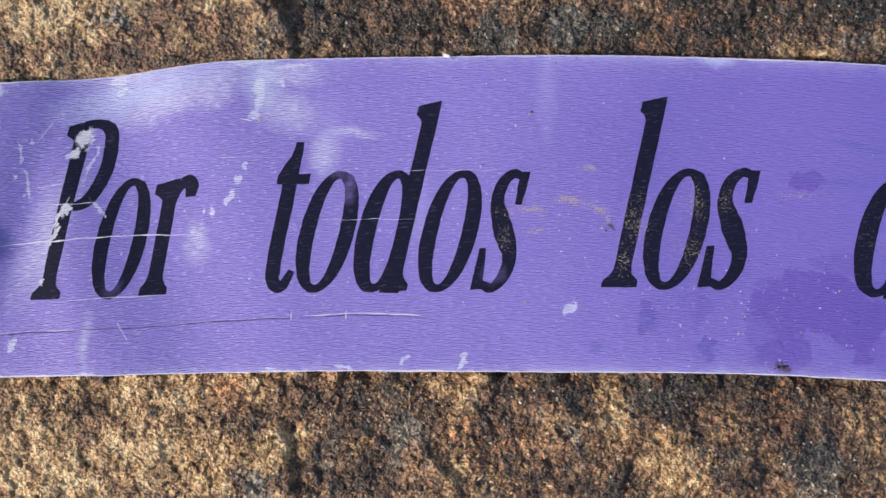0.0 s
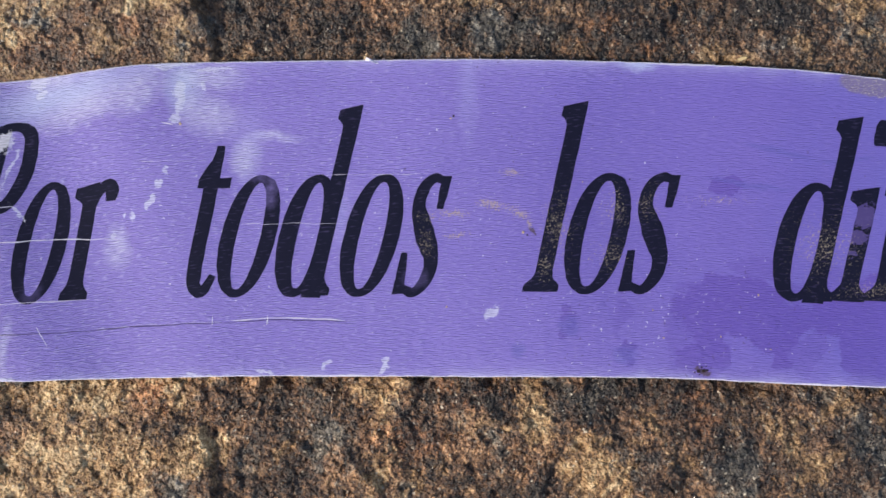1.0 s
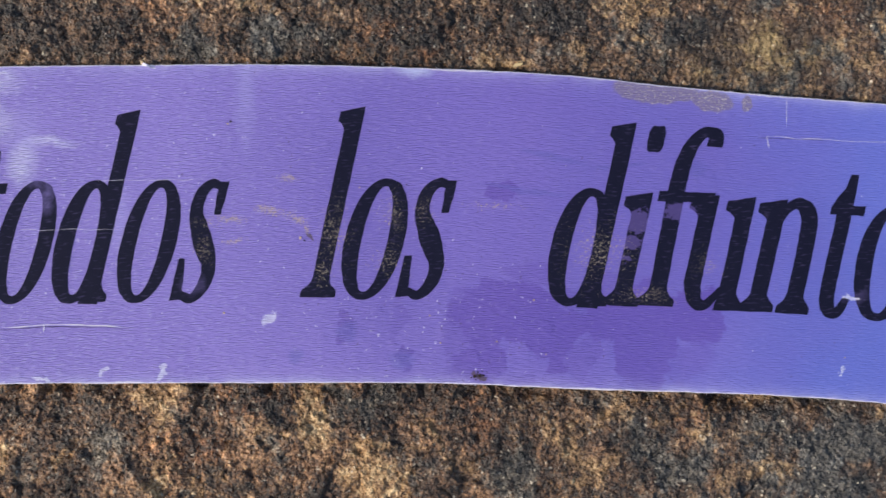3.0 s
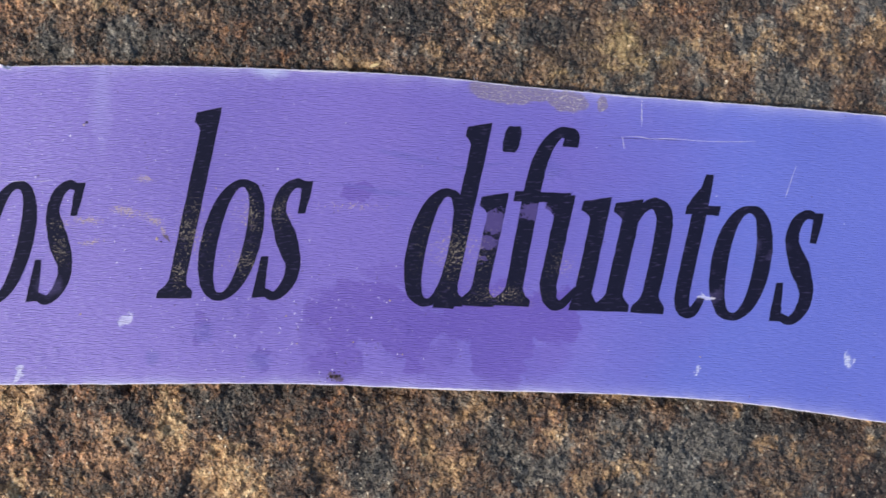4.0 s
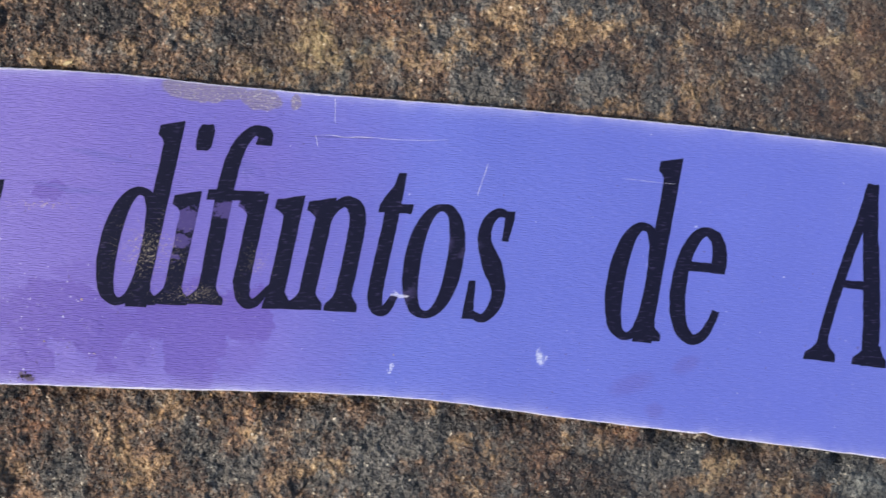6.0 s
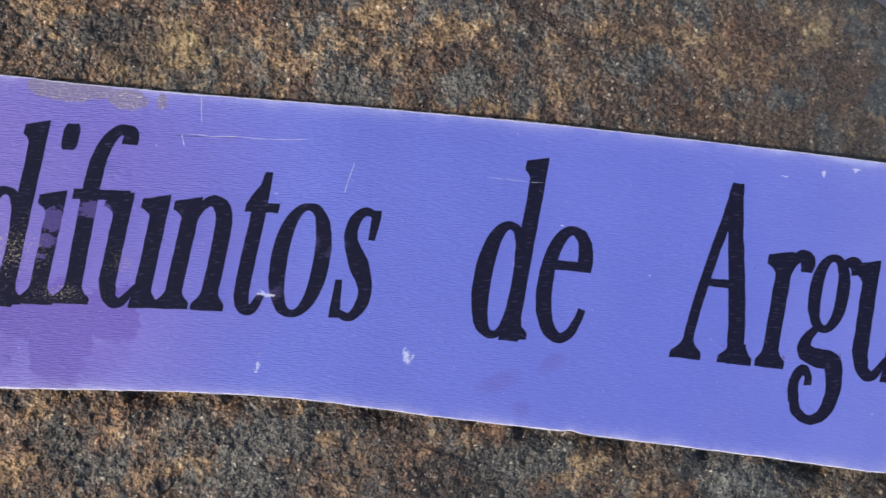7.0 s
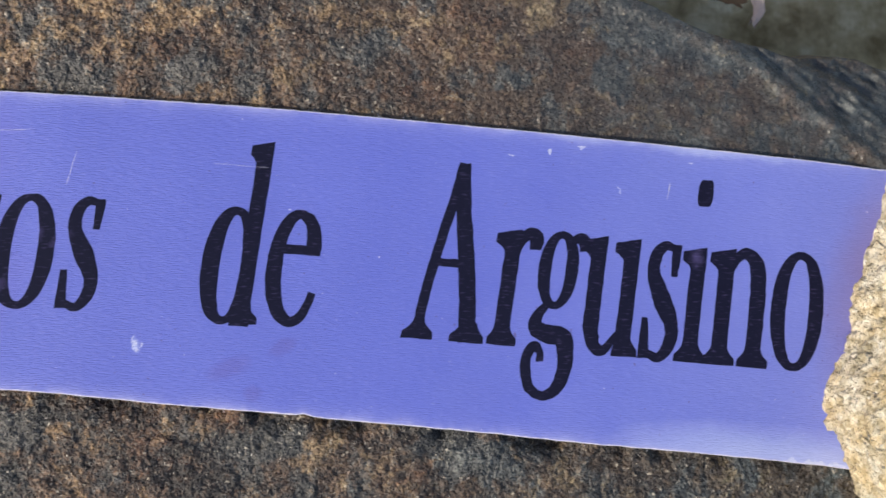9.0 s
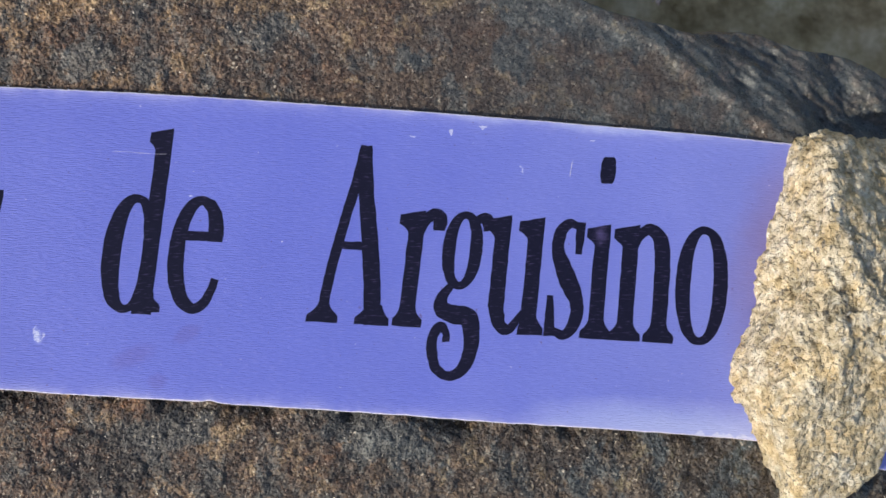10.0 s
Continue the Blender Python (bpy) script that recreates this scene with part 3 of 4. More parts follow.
def set_lie(me, x, y):
    """Stores where a point lies along and across the ribbon."""
    x, y = np.ravel(x), np.ravel(y)
    middle = (smooth_line(x, TOP_X, TOP_Y) + smooth_line(x, LOW_X, LOW_Y)) / 2
    # the grain runs a little askew to the borders
    rows = np.stack([x, y - middle - 0.08 * x, 0 * x], 1).astype(np.float32)
    me.attributes.new("lie", "FLOAT_VECTOR", "POINT").data.foreach_set("vector", rows.ravel())


def ribbon_z(x, y):
    """The height of the ribbon's upper face: it lies nearly flat with slow waves."""
    x, y = np.asarray(x, float), np.asarray(y, float)
    wave = 0.0005 * fractal(x, y * 0.6, 0.05, 2, 20)
    left = step(-0.06, -0.13, x) * step(-0.165, -0.14, x) * 0.0018 * np.sin((x * 0.9 + y * 0.5) / 0.013)
    # near its held end it lifts towards the stone
    d = -0.1618 + 0.208 * y - x
    lift = 0.0072 * np.tanh(0.0015 * np.logaddexp(0, d / 0.0015) / 0.022)
    press = -0.0010 * step(0.450, 0.500, x - 0.265 * y)
    return wave + left + lift + press


# ---------------------------------------------------------------- ground and boulder
def ground():
    far = np.concatenate([-np.geomspace(300, 0.8, 24), np.linspace(-0.7, 1.2, 150), np.geomspace(1.3, 300, 24)])
    x, y = np.meshgrid(far, far, indexing="ij")
    near = np.exp(-((x - 0.3) ** 2 + y**2) / 0.18)
    z = GROUND + near * 0.012 * fractal(x, y, 0.05, 3, 40)
    me = mesh_from("ground", np.stack([x, y, z], -1).reshape(-1, 3), grid_faces(len(far), len(far)))
    tagged(part("ground", me, SOIL), "dry olive-brown soil behind the boulder", "ground", kind="structure")


GROUND = -0.24


def ledge(x, y, at, facing, half, height, back):
    """A low step in the rock: it drops steeply on the side that it faces and fades out behind."""
    size = math.hypot(*facing)
    nx, ny = facing[0] / size, facing[1] / size
    jag = 0.0022 * fractal(x, y, 0.010, 3, 97)
    ahead = (x - at[0]) * nx + (y - at[1]) * ny + jag
    along = (y - at[1]) * nx - (x - at[0]) * ny
    return height * np.exp(-((along / half) ** 4)) * np.where(ahead < 0, np.exp(np.minimum(ahead, 0) / back), 1 - step(0, 0.0035, ahead))


def boulder():
    fine_x = np.arange(-0.186, 0.545, 0.00043)
    fine_y = np.arange(-0.096, 0.112, 0.00043)
    out = np.cumsum(np.geomspace(0.0012, 0.012, 45))
    xs = np.concatenate([fine_x[0] - out[::-1], fine_x, fine_x[-1] + out])
    ys = np.concatenate([fine_y[0] - out[::-1], fine_y, fine_y[-1] + out])
    x, y = np.meshgrid(xs, ys, indexing="ij")
    smooth = step(0.27, 0.40, x) * step(0.02, 0.06, y)
    worn = 1.15 - 0.45 * step(0.02, 0.30, x) - 0.45 * smooth
    bend_x = x + 0.0012 * fractal(x, y, 0.004, 3, 61) + 0.0005 * fractal(x, y, 0.0012, 1, 63)
    bend_y = y + 0.0012 * fractal(x + 0.5, y, 0.004, 3, 62) + 0.0005 * fractal(x, y + 0.3, 0.0012, 1, 64)
    clods, clod_rim = facets(bend_x, bend_y, 0.0058, 66, 1.6)
    grits, grit_rim = facets(bend_x, bend_y, 0.0021, 67, 1.8)
    relief = 0.0007 * fractal(x, y, 0.036, 2, 50) + worn * (0.00080 * fractal(x * 1.1, y * 0.9, 0.015, 3, 60) + 0.00036 * clods + 0.00024 * grits + 0.00016 * fractal(x, y, 0.0016, 1, 76))
    pits = np.maximum(fractal(x, y, 0.0065, 3, 78, 0.6) - 0.45, 0)
    relief = relief - worn * (0.0011 * pits + 0.00022 * np.exp(-((grit_rim / 0.16) ** 2)) + 0.00025 * np.exp(-((clod_rim / 0.10) ** 2)))
    # low broken ledges, each steep on one side
    relief = relief + ledge(x, y, (-0.087, 0.092), (0.95, 0.31), 0.031, 0.0062, 0.080) + ledge(x, y, (-0.069, -0.080), (1.0, 0.12), 0.020, 0.0026, 0.030) + ledge(x, y, (0.041, -0.066), (1.0, -0.05), 0.014, 0.0018, 0.012) + ledge(x, y, (-0.018, -0.072), (0.9, 0.4), 0.014, 0.0018, 0.018) + ledge(x, y, (0.082, -0.064), (0.95, 0.3), 0.013, 0.0016, 0.020)
    top = relief - 0.0020
    # the crown ends in a shoulder, behind which ridges step down
    line = smooth_line(x, np.array([-0.6, 0.0, 0.25, 0.35, 0.4073, 0.4274, 0.4590, 0.4702, 0.4928, 0.60, 1.0]), np.array([0.13, 0.145, 0.135, 0.118, 0.104, 0.0963, 0.0815, 0.0735, 0.0575, 0.02, -0.15]))
    rim = smooth_line(x, np.array([-0.6, 0.0, 0.25, 0.35, 0.385, 0.405, 0.420, 0.4325, 0.453, 0.4663, 0.4818, 0.4951, 0.5097, 0.5242, 0.5384, 0.60, 1.0]), np.array([0.21, 0.23, 0.22, 0.18, 0.121, 0.1065, 0.1005, 0.0947, 0.0910, 0.0868, 0.0881, 0.0883, 0.0826, 0.0817, 0.0750, 0.055, -0.05]))
    past = np.maximum(y - line + 0.003 * fractal(x, y, 0.02, 3, 80), 0)
    over = np.maximum(y - rim + 0.0012 * fractal(x, y, 0.012, 3, 84), 0)
    along, across = x * 0.80 - y * 0.60, x * 0.60 + y * 0.80
    folds = fractal(along * 0.42, across, 0.0125, 4, 90, 0.58)
    crest = 0.0013 * step(0.36, 0.42, x) * np.exp(-(((y - line + 0.002) / 0.0032) ** 2))
    slope = crest - 0.24 * past + step(0, 0.008, past) * (0.0034 * folds - 0.0006) - 3 * over - 400 * over**2
    far = (np.abs((x - 0.19) / 0.42) ** 4 + np.abs(y / 0.215) ** 4) ** 0.25 - 1
    around = np.maximum(0.2 * far + 0.012 * fractal(x, y, 0.11, 4, 95), 0)
    z = top + slope - 12 * around**1.3
    low, high = lower(np.clip(x, -0.25, 0.6)), upper(np.clip(x, -0.25, 0.6))
    under = step(-0.0045, -0.0004, np.minimum(y - low, high - y)) * (x < 0.605)
    cap = ribbon_z(x, y) - 0.0004
    # the rock falls away under the lower border in small uneven hollows
    hollow = np.maximum(value_noise(x / 0.0055, y / 0.02, 86) + 0.6 * value_noise(x / 0.022, y * 0, 87) + 0.25 + 0.5 * step(0.06, 0.14, x), 0)
    z = z - 0.0026 * hollow * np.exp(-(((y - low + 0.0002) / 0.0050) ** 2))
    z = np.where(under > 0, np.minimum(z, cap + (1 - under) * 0.004), z)
    z = np.maximum(z, GROUND - 0.04)
    me = mesh_from("boulder", np.stack([x, y, z], -1).reshape(-1, 3), grid_faces(len(xs), len(ys)))
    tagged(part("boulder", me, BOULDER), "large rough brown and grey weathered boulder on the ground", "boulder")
    return xs, ys, z


ground()
ROCK = boulder()


# ---------------------------------------------------------------- the ribbon
def ribbon():
    xs = np.arange(-0.25, 0.6, 0.0015)
    v = 0.5 - 0.5 * np.cos(np.linspace(0, math.pi, 100))
    x, t = np.meshgrid(xs, v, indexing="ij")
    y = lower(x) * (1 - t) + upper(x) * t
    z = ribbon_z(x, y)
    n = x.size
    points = np.concatenate([np.stack([x, y, z], -1).reshape(-1, 3), np.stack([x, y, z - 0.0003], -1).reshape(-1, 3)])
    nu, nv = len(xs), len(v)
    faces = [grid_faces(nu, nv), grid_faces(nu, nv, n, True)]
    for j, flip in ((0, False), (nv - 1, True)):
        a = np.arange(nu - 1) * nv + j
        quad = np.stack([a, a + n, a + nv + n, a + nv], 1)
        faces.append(quad[:, ::-1] if flip else quad)
    for i, flip in ((0, True), (nu - 1, False)):
        a = i * nv + np.arange(nv - 1)
        quad = np.stack([a, a + n, a + 1 + n, a + 1], 1)
        faces.append(quad[:, ::-1] if flip else quad)
    me = mesh_from("ribbon", points, np.concatenate(faces))
    near = np.minimum(t, 1 - t).ravel() * 100
    me.attributes.new("border", "FLOAT", "POINT").data.foreach_set("value", np.tile(np.exp(-near / 1.6), 2).astype(np.float32))
    set_lie(me, np.tile(x.ravel(), 2), np.tile(y.ravel(), 2))
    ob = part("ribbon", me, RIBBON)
    tagged(ob, "creased violet memorial ribbon with black lettering lying on the boulder", "ribbon")
    return ob


RIBBON_THING = ribbon()


def edge_strip(line, inward, seed):
    """The frayed white backing along one border."""
    xs = np.arange(-0.25, 0.5985, 0.0006)
    y = line(xs)
    wide = 0.00024 + 0.00012 * value_noise(xs / 0.0012, xs * 0, seed) + 0.0008 * np.maximum(value_noise(xs / 0.025, xs * 0, seed + 1) - 0.55, 0)
    a, b = y - inward * 0.00008, y + inward * np.maximum(wide, 0.00010)
    rows = [np.stack([xs, q, ribbon_z(xs, q) + 0.00007], -1) for q in (a, b)]
    drop = rows[0].copy()
    drop[:, 2] -= 0.0004
    points = np.stack([drop, *rows], 1).reshape(-1, 3)
    part("border", mesh_from("border", points, grid_faces(len(xs), 3, 0, inward < 0)), EDGE, RIBBON_THING, "frayed white border")


def fibres(line, inward, count, seed):
    """Short loose threads along one border."""
    rnd = random.Random(seed)
    points, faces = [], []
    for _ in range(count):
        x = rnd.uniform(-0.24, 0.58)
        y = float(line(x)) + inward * rnd.uniform(0, 0.0004)
        turn, size = rnd.uniform(-1.2, 1.2), rnd.uniform(0.0006, 0.0018)
        dx, dy = size * math.sin(turn), -inward * size * math.cos(turn) * 0.7
        bend = rnd.uniform(-0.4, 0.4) * size
        z = float(ribbon_z(x, y)) + 0.0001
        first = len(points)
        for t in (0, 0.35, 0.7, 1.0):
            px, py = x + dx * t + bend * t * t, y + dy * t
            points += [(px - 0.00003, py, z + 0.0003 * t), (px + 0.00003, py + 0.00003, z + 0.0003 * t)]
        faces += [(first + 2 * k, first + 2 * k + 1, first + 2 * k + 3, first + 2 * k + 2) for k in range(3)]
    tagged(part("loose_threads", mesh_from("loose_threads", points, faces), EDGE, RIBBON_THING, "loose white threads"), kind="stuff")


fibres(upper, -1, 170, 1)
fibres(lower, 1, 130, 2)
edge_strip(upper, -1, 31)
edge_strip(lower, 1, 33)


def flap():
    """A sliver torn loose at the upper border, curling up."""
    t = np.linspace(0, 1, 12)
    x = -0.0256 + 0.0044 * t
    y = 0.0630 - 0.0012 * t
    half = 0.0005 * (1 - 0.7 * t) + 0.0001
    z = ribbon_z(x, y) + 0.0002 + 0.0013 * np.sin(math.pi * np.minimum(t * 1.2, 1))
    rows = [np.stack([x, y + k * half, z - 0.0002 * abs(k)], -1) for k in (-1, 0, 1)]
    part("torn_flap", mesh_from("torn_flap", np.stack(rows, 1).reshape(-1, 3), grid_faces(12, 3)), EDGE, RIBBON_THING, "small torn white flap")


flap()


# ---------------------------------------------------------------- the lettering: a narrow upright-serif italic, drawn stroke by stroke
# A glyph is a list of strokes. ("line", [(x, y, width) ...]) follows a smooth centre line; ("ring", x, y, outer half width and height, inner half width and height, inner shift);
# ("stem", x, low, high, width, foot left, foot right, flag) is an upright with serifs. Units: a 210th of the height of a small letter.
def stem(x, low=0, high=206, width=28, foot=(15, 15), flag=17):
    strokes = [("bar", x, low, high - (8 if flag else 0), width)]
    if foot:
        strokes.append(("foot", x, low, width, foot))
    if flag:
        strokes.append(("flag", x, high, width, flag))
    return strokes


GLYPHS = {}
GLYPHS["o"] = [("ring", 0, 104, 49.5, 107, 21.5, 93, 0)]
GLYPHS["l"] = stem(0, 0, 338, 28, (15, 15), 12)
GLYPHS["i"] = stem(0, 0, 206, 28, (15, 15), 15) + [("line", [(0, 278, 16), (0, 282, 23), (0, 292, 27), (0, 311, 27), (0, 321, 23), (0, 325, 16)])]
GLYPHS["d"] = stem(0, 0, 333, 28, (0, 15), 12) + [("foot", -4, -4, 20, (6, 10)), ("ring", -36, 104, 48, 107, 18.5, 92, 3)]
GLYPHS["P"] = stem(0, 0, 318, 28, (16, 15), 16) + [("line", [(-2, 309, 15), (30, 310, 17), (53, 292, 25), (60, 245, 27), (54, 205, 27), (36, 172, 24), (2, 160, 12)])]
GLYPHS["r"] = stem(0, foot=(11, 14)) + [("line", [(4, 150, 10), (14, 186, 18), (28, 199, 22), (40, 192, 27), (41, 172, 20)])]
GLYPHS["n"] = stem(0) + [("line", [(4, 150, 10), (15, 186, 16), (34, 199, 21), (54, 178, 27), (60, 120, 28), (60, 0, 28)]), ("foot", 60, 0, 28, (13, 15))]
GLYPHS["u"] = stem(0, 60, 208, 28, None) + [("line", [(0, 80, 28), (1, 42, 28), (11, 14, 22), (28, 9, 17), (48, 40, 9)])] + stem(60, 0, 208, foot=(4, 14))
GLYPHS["t"] = [("line", [(4, 264, 14), (3, 240, 19), (0, 206, 26), (0, 150, 27), (0, 45, 27), (8, 13, 23), (24, 9, 20), (36, 36, 13)]), ("line", [(-25, 198, 17), (0, 198, 18), (35, 198, 18)]), ("line", [(-22, 199, 10), (-8, 217, 21), (-2, 235, 14)])]
GLYPHS["f"] = stem(0, 0, 230, 28, (16, 16), 0) + [("line", [(0, 220, 28), (3, 262, 27), (12, 296, 24), (28, 317, 20), (47, 313, 24), (48, 292, 27)]), ("line", [(-28, 199, 19), (20, 199, 19), (64, 199, 19)])]
GLYPHS["s"] = [("line", [(17, 150, 12), (18, 180, 16), (18, 207, 18)]), ("line", [(19, 197, 12), (-2, 203, 17), (-18, 186, 22), (-20, 150, 24), (0, 105, 34), (19, 62, 25), (17, 28, 23), (0, 5, 17), (-22, 12, 12)]), ("line", [(-30, 74, 12), (-29, 40, 16), (-28, 2, 20)])]
GLYPHS["e"] = [("line", [(-30, 140, 17), (0, 140, 17), (44, 140, 17)]), ("line", [(31, 131, 27), (31, 160, 27), (23, 190, 22), (4, 204, 17), (-16, 192, 22), (-31, 152, 26), (-35, 105, 28), (-31, 58, 28), (-18, 24, 24), (2, 10, 19), (20, 19, 18), (32, 44, 15), (37, 64, 14)])]
GLYPHS["A"] = [("line", [(-8, 313, 13), (-14, 250, 18), (-28, 173, 18), (-43, 73, 18), (-47, 0, 18)]), ("line", [(-3, 313, 17), (4, 240, 26), (17, 173, 29), (35, 73, 30), (43, 0, 30)]), ("line", [(-38, 137, 14), (-10, 137, 14), (22, 137, 14)]), ("foot", -46, 0, 19, (19, 18)), ("foot", 43, 0, 30, (17, 15))]
GLYPHS["g"] = [("ring", 0, 143, 36, 69, 13, 56, 0), ("line", [(17, 192, 12), (28, 201, 18), (40, 198, 22), (44, 180, 20)]), ("line", [(-10, 84, 12), (-27, 58, 20), (-25, 38, 28), (-2, 29, 33), (25, 24, 33), (35, -14, 27), (32, -47, 25), (21, -70, 21), (0, -80, 17), (-22, -68, 18), (-33, -42, 19), (-35, -12, 18), (-25, 6, 18), (-13, -4, 14), (-11, -20, 13)])]


def spline(points, per=9):
    p = np.array(points, float)
    ext = np.vstack([2 * p[0] - p[1], p, 2 * p[-1] - p[-2]])
    rows = []
    for i in range(1, len(ext) - 2):
        for t in np.linspace(0, 1, per, endpoint=False):
            a, b, c, d = ext[i - 1], ext[i], ext[i + 1], ext[i + 2]
            rows.append(0.5 * (2 * b + (c - a) * t + (2 * a - 5 * b + 4 * c - d) * t**2 + (3 * b - a - 3 * c + d) * t**3))
    return np.array(rows + [p[-1]])


def stroke_sides(stroke):
    """The two borders of a stroke, as rows of (x, y)."""
    kind, *v = stroke
    if kind == "ring":
        x, y, a, b, c, d, shift = v
        t = np.linspace(0, 2 * math.pi, 65)
        power = 0.92
        co, si = np.sign(np.cos(t)) * np.abs(np.cos(t)) ** power, np.sign(np.sin(t)) * np.abs(np.sin(t)) ** power
        return np.stack([x + a * co, y + b * si], 1), np.stack([x + shift + c * co, y + d * si], 1)
    if kind == "line":
        p = spline(v[0])
        way = np.gradient(p[:, :2], axis=0)
        way /= np.linalg.norm(way, axis=1)[:, None] + 1e-9
        side = np.stack([-way[:, 1], way[:, 0]], 1) * p[:, 2:3] / 2
        return p[:, :2] + side, p[:, :2] - side
    if kind == "bar":
        x, low, high, width = v
        t = np.linspace(low, high, 14)
        return np.stack([x - width / 2 + 0 * t, t], 1), np.stack([x + width / 2 + 0 * t, t], 1)
    if kind == "foot":
        x, low, width, (left, right) = v
        t = np.linspace(0, 1, 9)
        grow = np.where(t < 0.35, 1.0, (1 - (t - 0.35) / 0.65) ** 2)
        return np.stack([x - width / 2 - left * grow, low + 36 * t], 1), np.stack([x + width / 2 + right * grow, low + 36 * t], 1)
    x, high, width, reach = v
    t = np.linspace(0, 1, 13)
    edge = width / (width + reach)
    top = np.stack([x + width / 2 - (width + reach) * t, high - 10 * t], 1)
    rise = 18 * (np.maximum(t - edge, 0) / (1 - edge)) ** 0.45
    return top, np.stack([x + width / 2 - (width + reach) * t, high - 44 + rise], 1)


def letter(character, x0, y0, turn, unit, stretch, lean, order):
    """One printed letter that stands at (x0, y0) on its base line; lean: sideways shift per height."""
    points, faces = [], []
    co, si = math.cos(turn), math.sin(turn)
    for level, stroke in enumerate(GLYPHS[character]):
        a, b = stroke_sides(stroke)
        rows = np.stack([a + (b - a) * f for f in (0.0, 0.33, 0.67, 1.0)], 1).reshape(-1, 2)
        jag = 0.9 * value_noise(rows[:, 0] / 8 + order * 7, rows[:, 1] / 8, 3)
        u = unit * (stretch * rows[:, 0] + jag + lean * rows[:, 1])
        w = unit * (rows[:, 1] + jag)
        x, y = x0 + u * co - w * si, y0 + u * si + w * co
        z = ribbon_z(x, y) + 0.00006 + 0.000004 * level
        first = sum(len(p) for p in points)
        points.append(np.stack([x, y, z], 1))
        faces.append(grid_faces(len(a), 4, first))
    me = mesh_from("letter", np.concatenate(points), np.concatenate(faces))
    rows = np.concatenate(points)
    set_lie(me, rows[:, 0], rows[:, 1])
    part("letter", me, INK, RIBBON_THING, "printed black letter")


def word(letters, degrees, unit, stretch, *feet):
    """The turn of the base line in degrees, unit, stretch; each letter's foot in millimetres, its lean, and how much wider and taller it is."""
    for k, (character, (x, y, lean, wide, tall)) in enumerate(zip(letters, feet)):
        letter(character, x / 1000, y / 1000, radians(degrees), unit * tall, stretch * wide, lean, k)


word("Por", 6.32, 0.000186, 0.95, (-152.8, -25.4, 0.273, 1, 1), (-131.5, -23.2, 0.258, 0.95, 1), (-117.5, -21.5, 0.237, 0.98, 1))
word("todos", 3.88, 0.000186, 0.98, (-78.2, -17.4, 0.208, 0.98, 0.995), (-63.4, -16.4, 0.243, 1, 1), (-38.0, -14.6, 0.236, 1, 1), (-23.2, -13.6, 0.242, 1, 1), (-5.2, -12.4, 0.206, 1, 1))
word("los", 3.55, 0.000182, 1.07, (35.5, -8.6, 0.211, 1, 1), (49.9, -7.8, 0.219, 1, 1), (67.9, -6.6, 0.197, 1, 1))
word("difuntos", 0.66, 0.000177, 1.10, (122.6, -5.7, 0.165, 0.975, 1.008), (132.6, -5.1, 0.166, 1, 1.01), (143.6, -4.4, 0.141, 1, 1), (153.9, -4.7, 0.165, 1, 1), (175.4, -4.3, 0.176, 0.98, 1), (196.9, -4.4, 0.168, 0.94, 0.975), (214.0, -4.3, 0.132, 1.01, 0.975), (232.8, -4.5, 0.122, 0.95, 0.97))
word("de", -2.02, 0.000179, 1.00, (284.9, -7.8, 0.086, 1, 1), (300.1, -8.4, 0.050, 1, 1.005))
word("Argusino", -3.24, 0.000187, 0.98, (350.6, -11.6, 0.059, 1, 1), (369.5, -12.5, 0.055, 1, 1), (385.3, -14.0, 0.056, 1, 1), (398.6, -14.7, 0.036, 1, 1.01), (422.2, -16.3, 0.007, 1, 1), (432.5, -16.7, 0.025, 1, 1), (442.4, -17.3, 0.019, 1.03, 1.01), (468.2, -18.3, -0.004, 1, 1))


# ---------------------------------------------------------------- scratches and creases in the ribbon
def scratch(x0, y0, x1, y1, width, sag=0.0, seed=0):
    """A thin line across the ribbon, from one point to another in millimetres."""
    n = max(12, int(math.hypot(x1 - x0, y1 - y0) / 0.8))
    t = np.linspace(0, 1, n)
    wander = 0.25 * value_noise(t * n / 6, t * 0, 200 + seed) * min(1, math.hypot(x1 - x0, y1 - y0) / 20)
    x = (x0 + (x1 - x0) * t) / 1000
    y = (y0 + (y1 - y0) * t + sag * 4 * t * (1 - t) + wander) / 1000
    half = width / 2000 * (0.35 + 0.65 * np.abs(value_noise(t * n / 4, t * 0, 300 + seed))) * np.minimum(1, 6 * np.minimum(t, 1 - t) + 0.15)
    nx, ny = -(y1 - y0), x1 - x0
    size = math.hypot(nx, ny)
    rows = [np.stack([x + k * half * nx / size, y + k * half * ny / size, ribbon_z(x, y) + 0.00011], -1) for k in (1, -1)]
    part("scratch", mesh_from("scratch", np.stack(rows, 1).reshape(-1, 3), grid_faces(n, 2)), EDGE, RIBBON_THING, "white scratch")


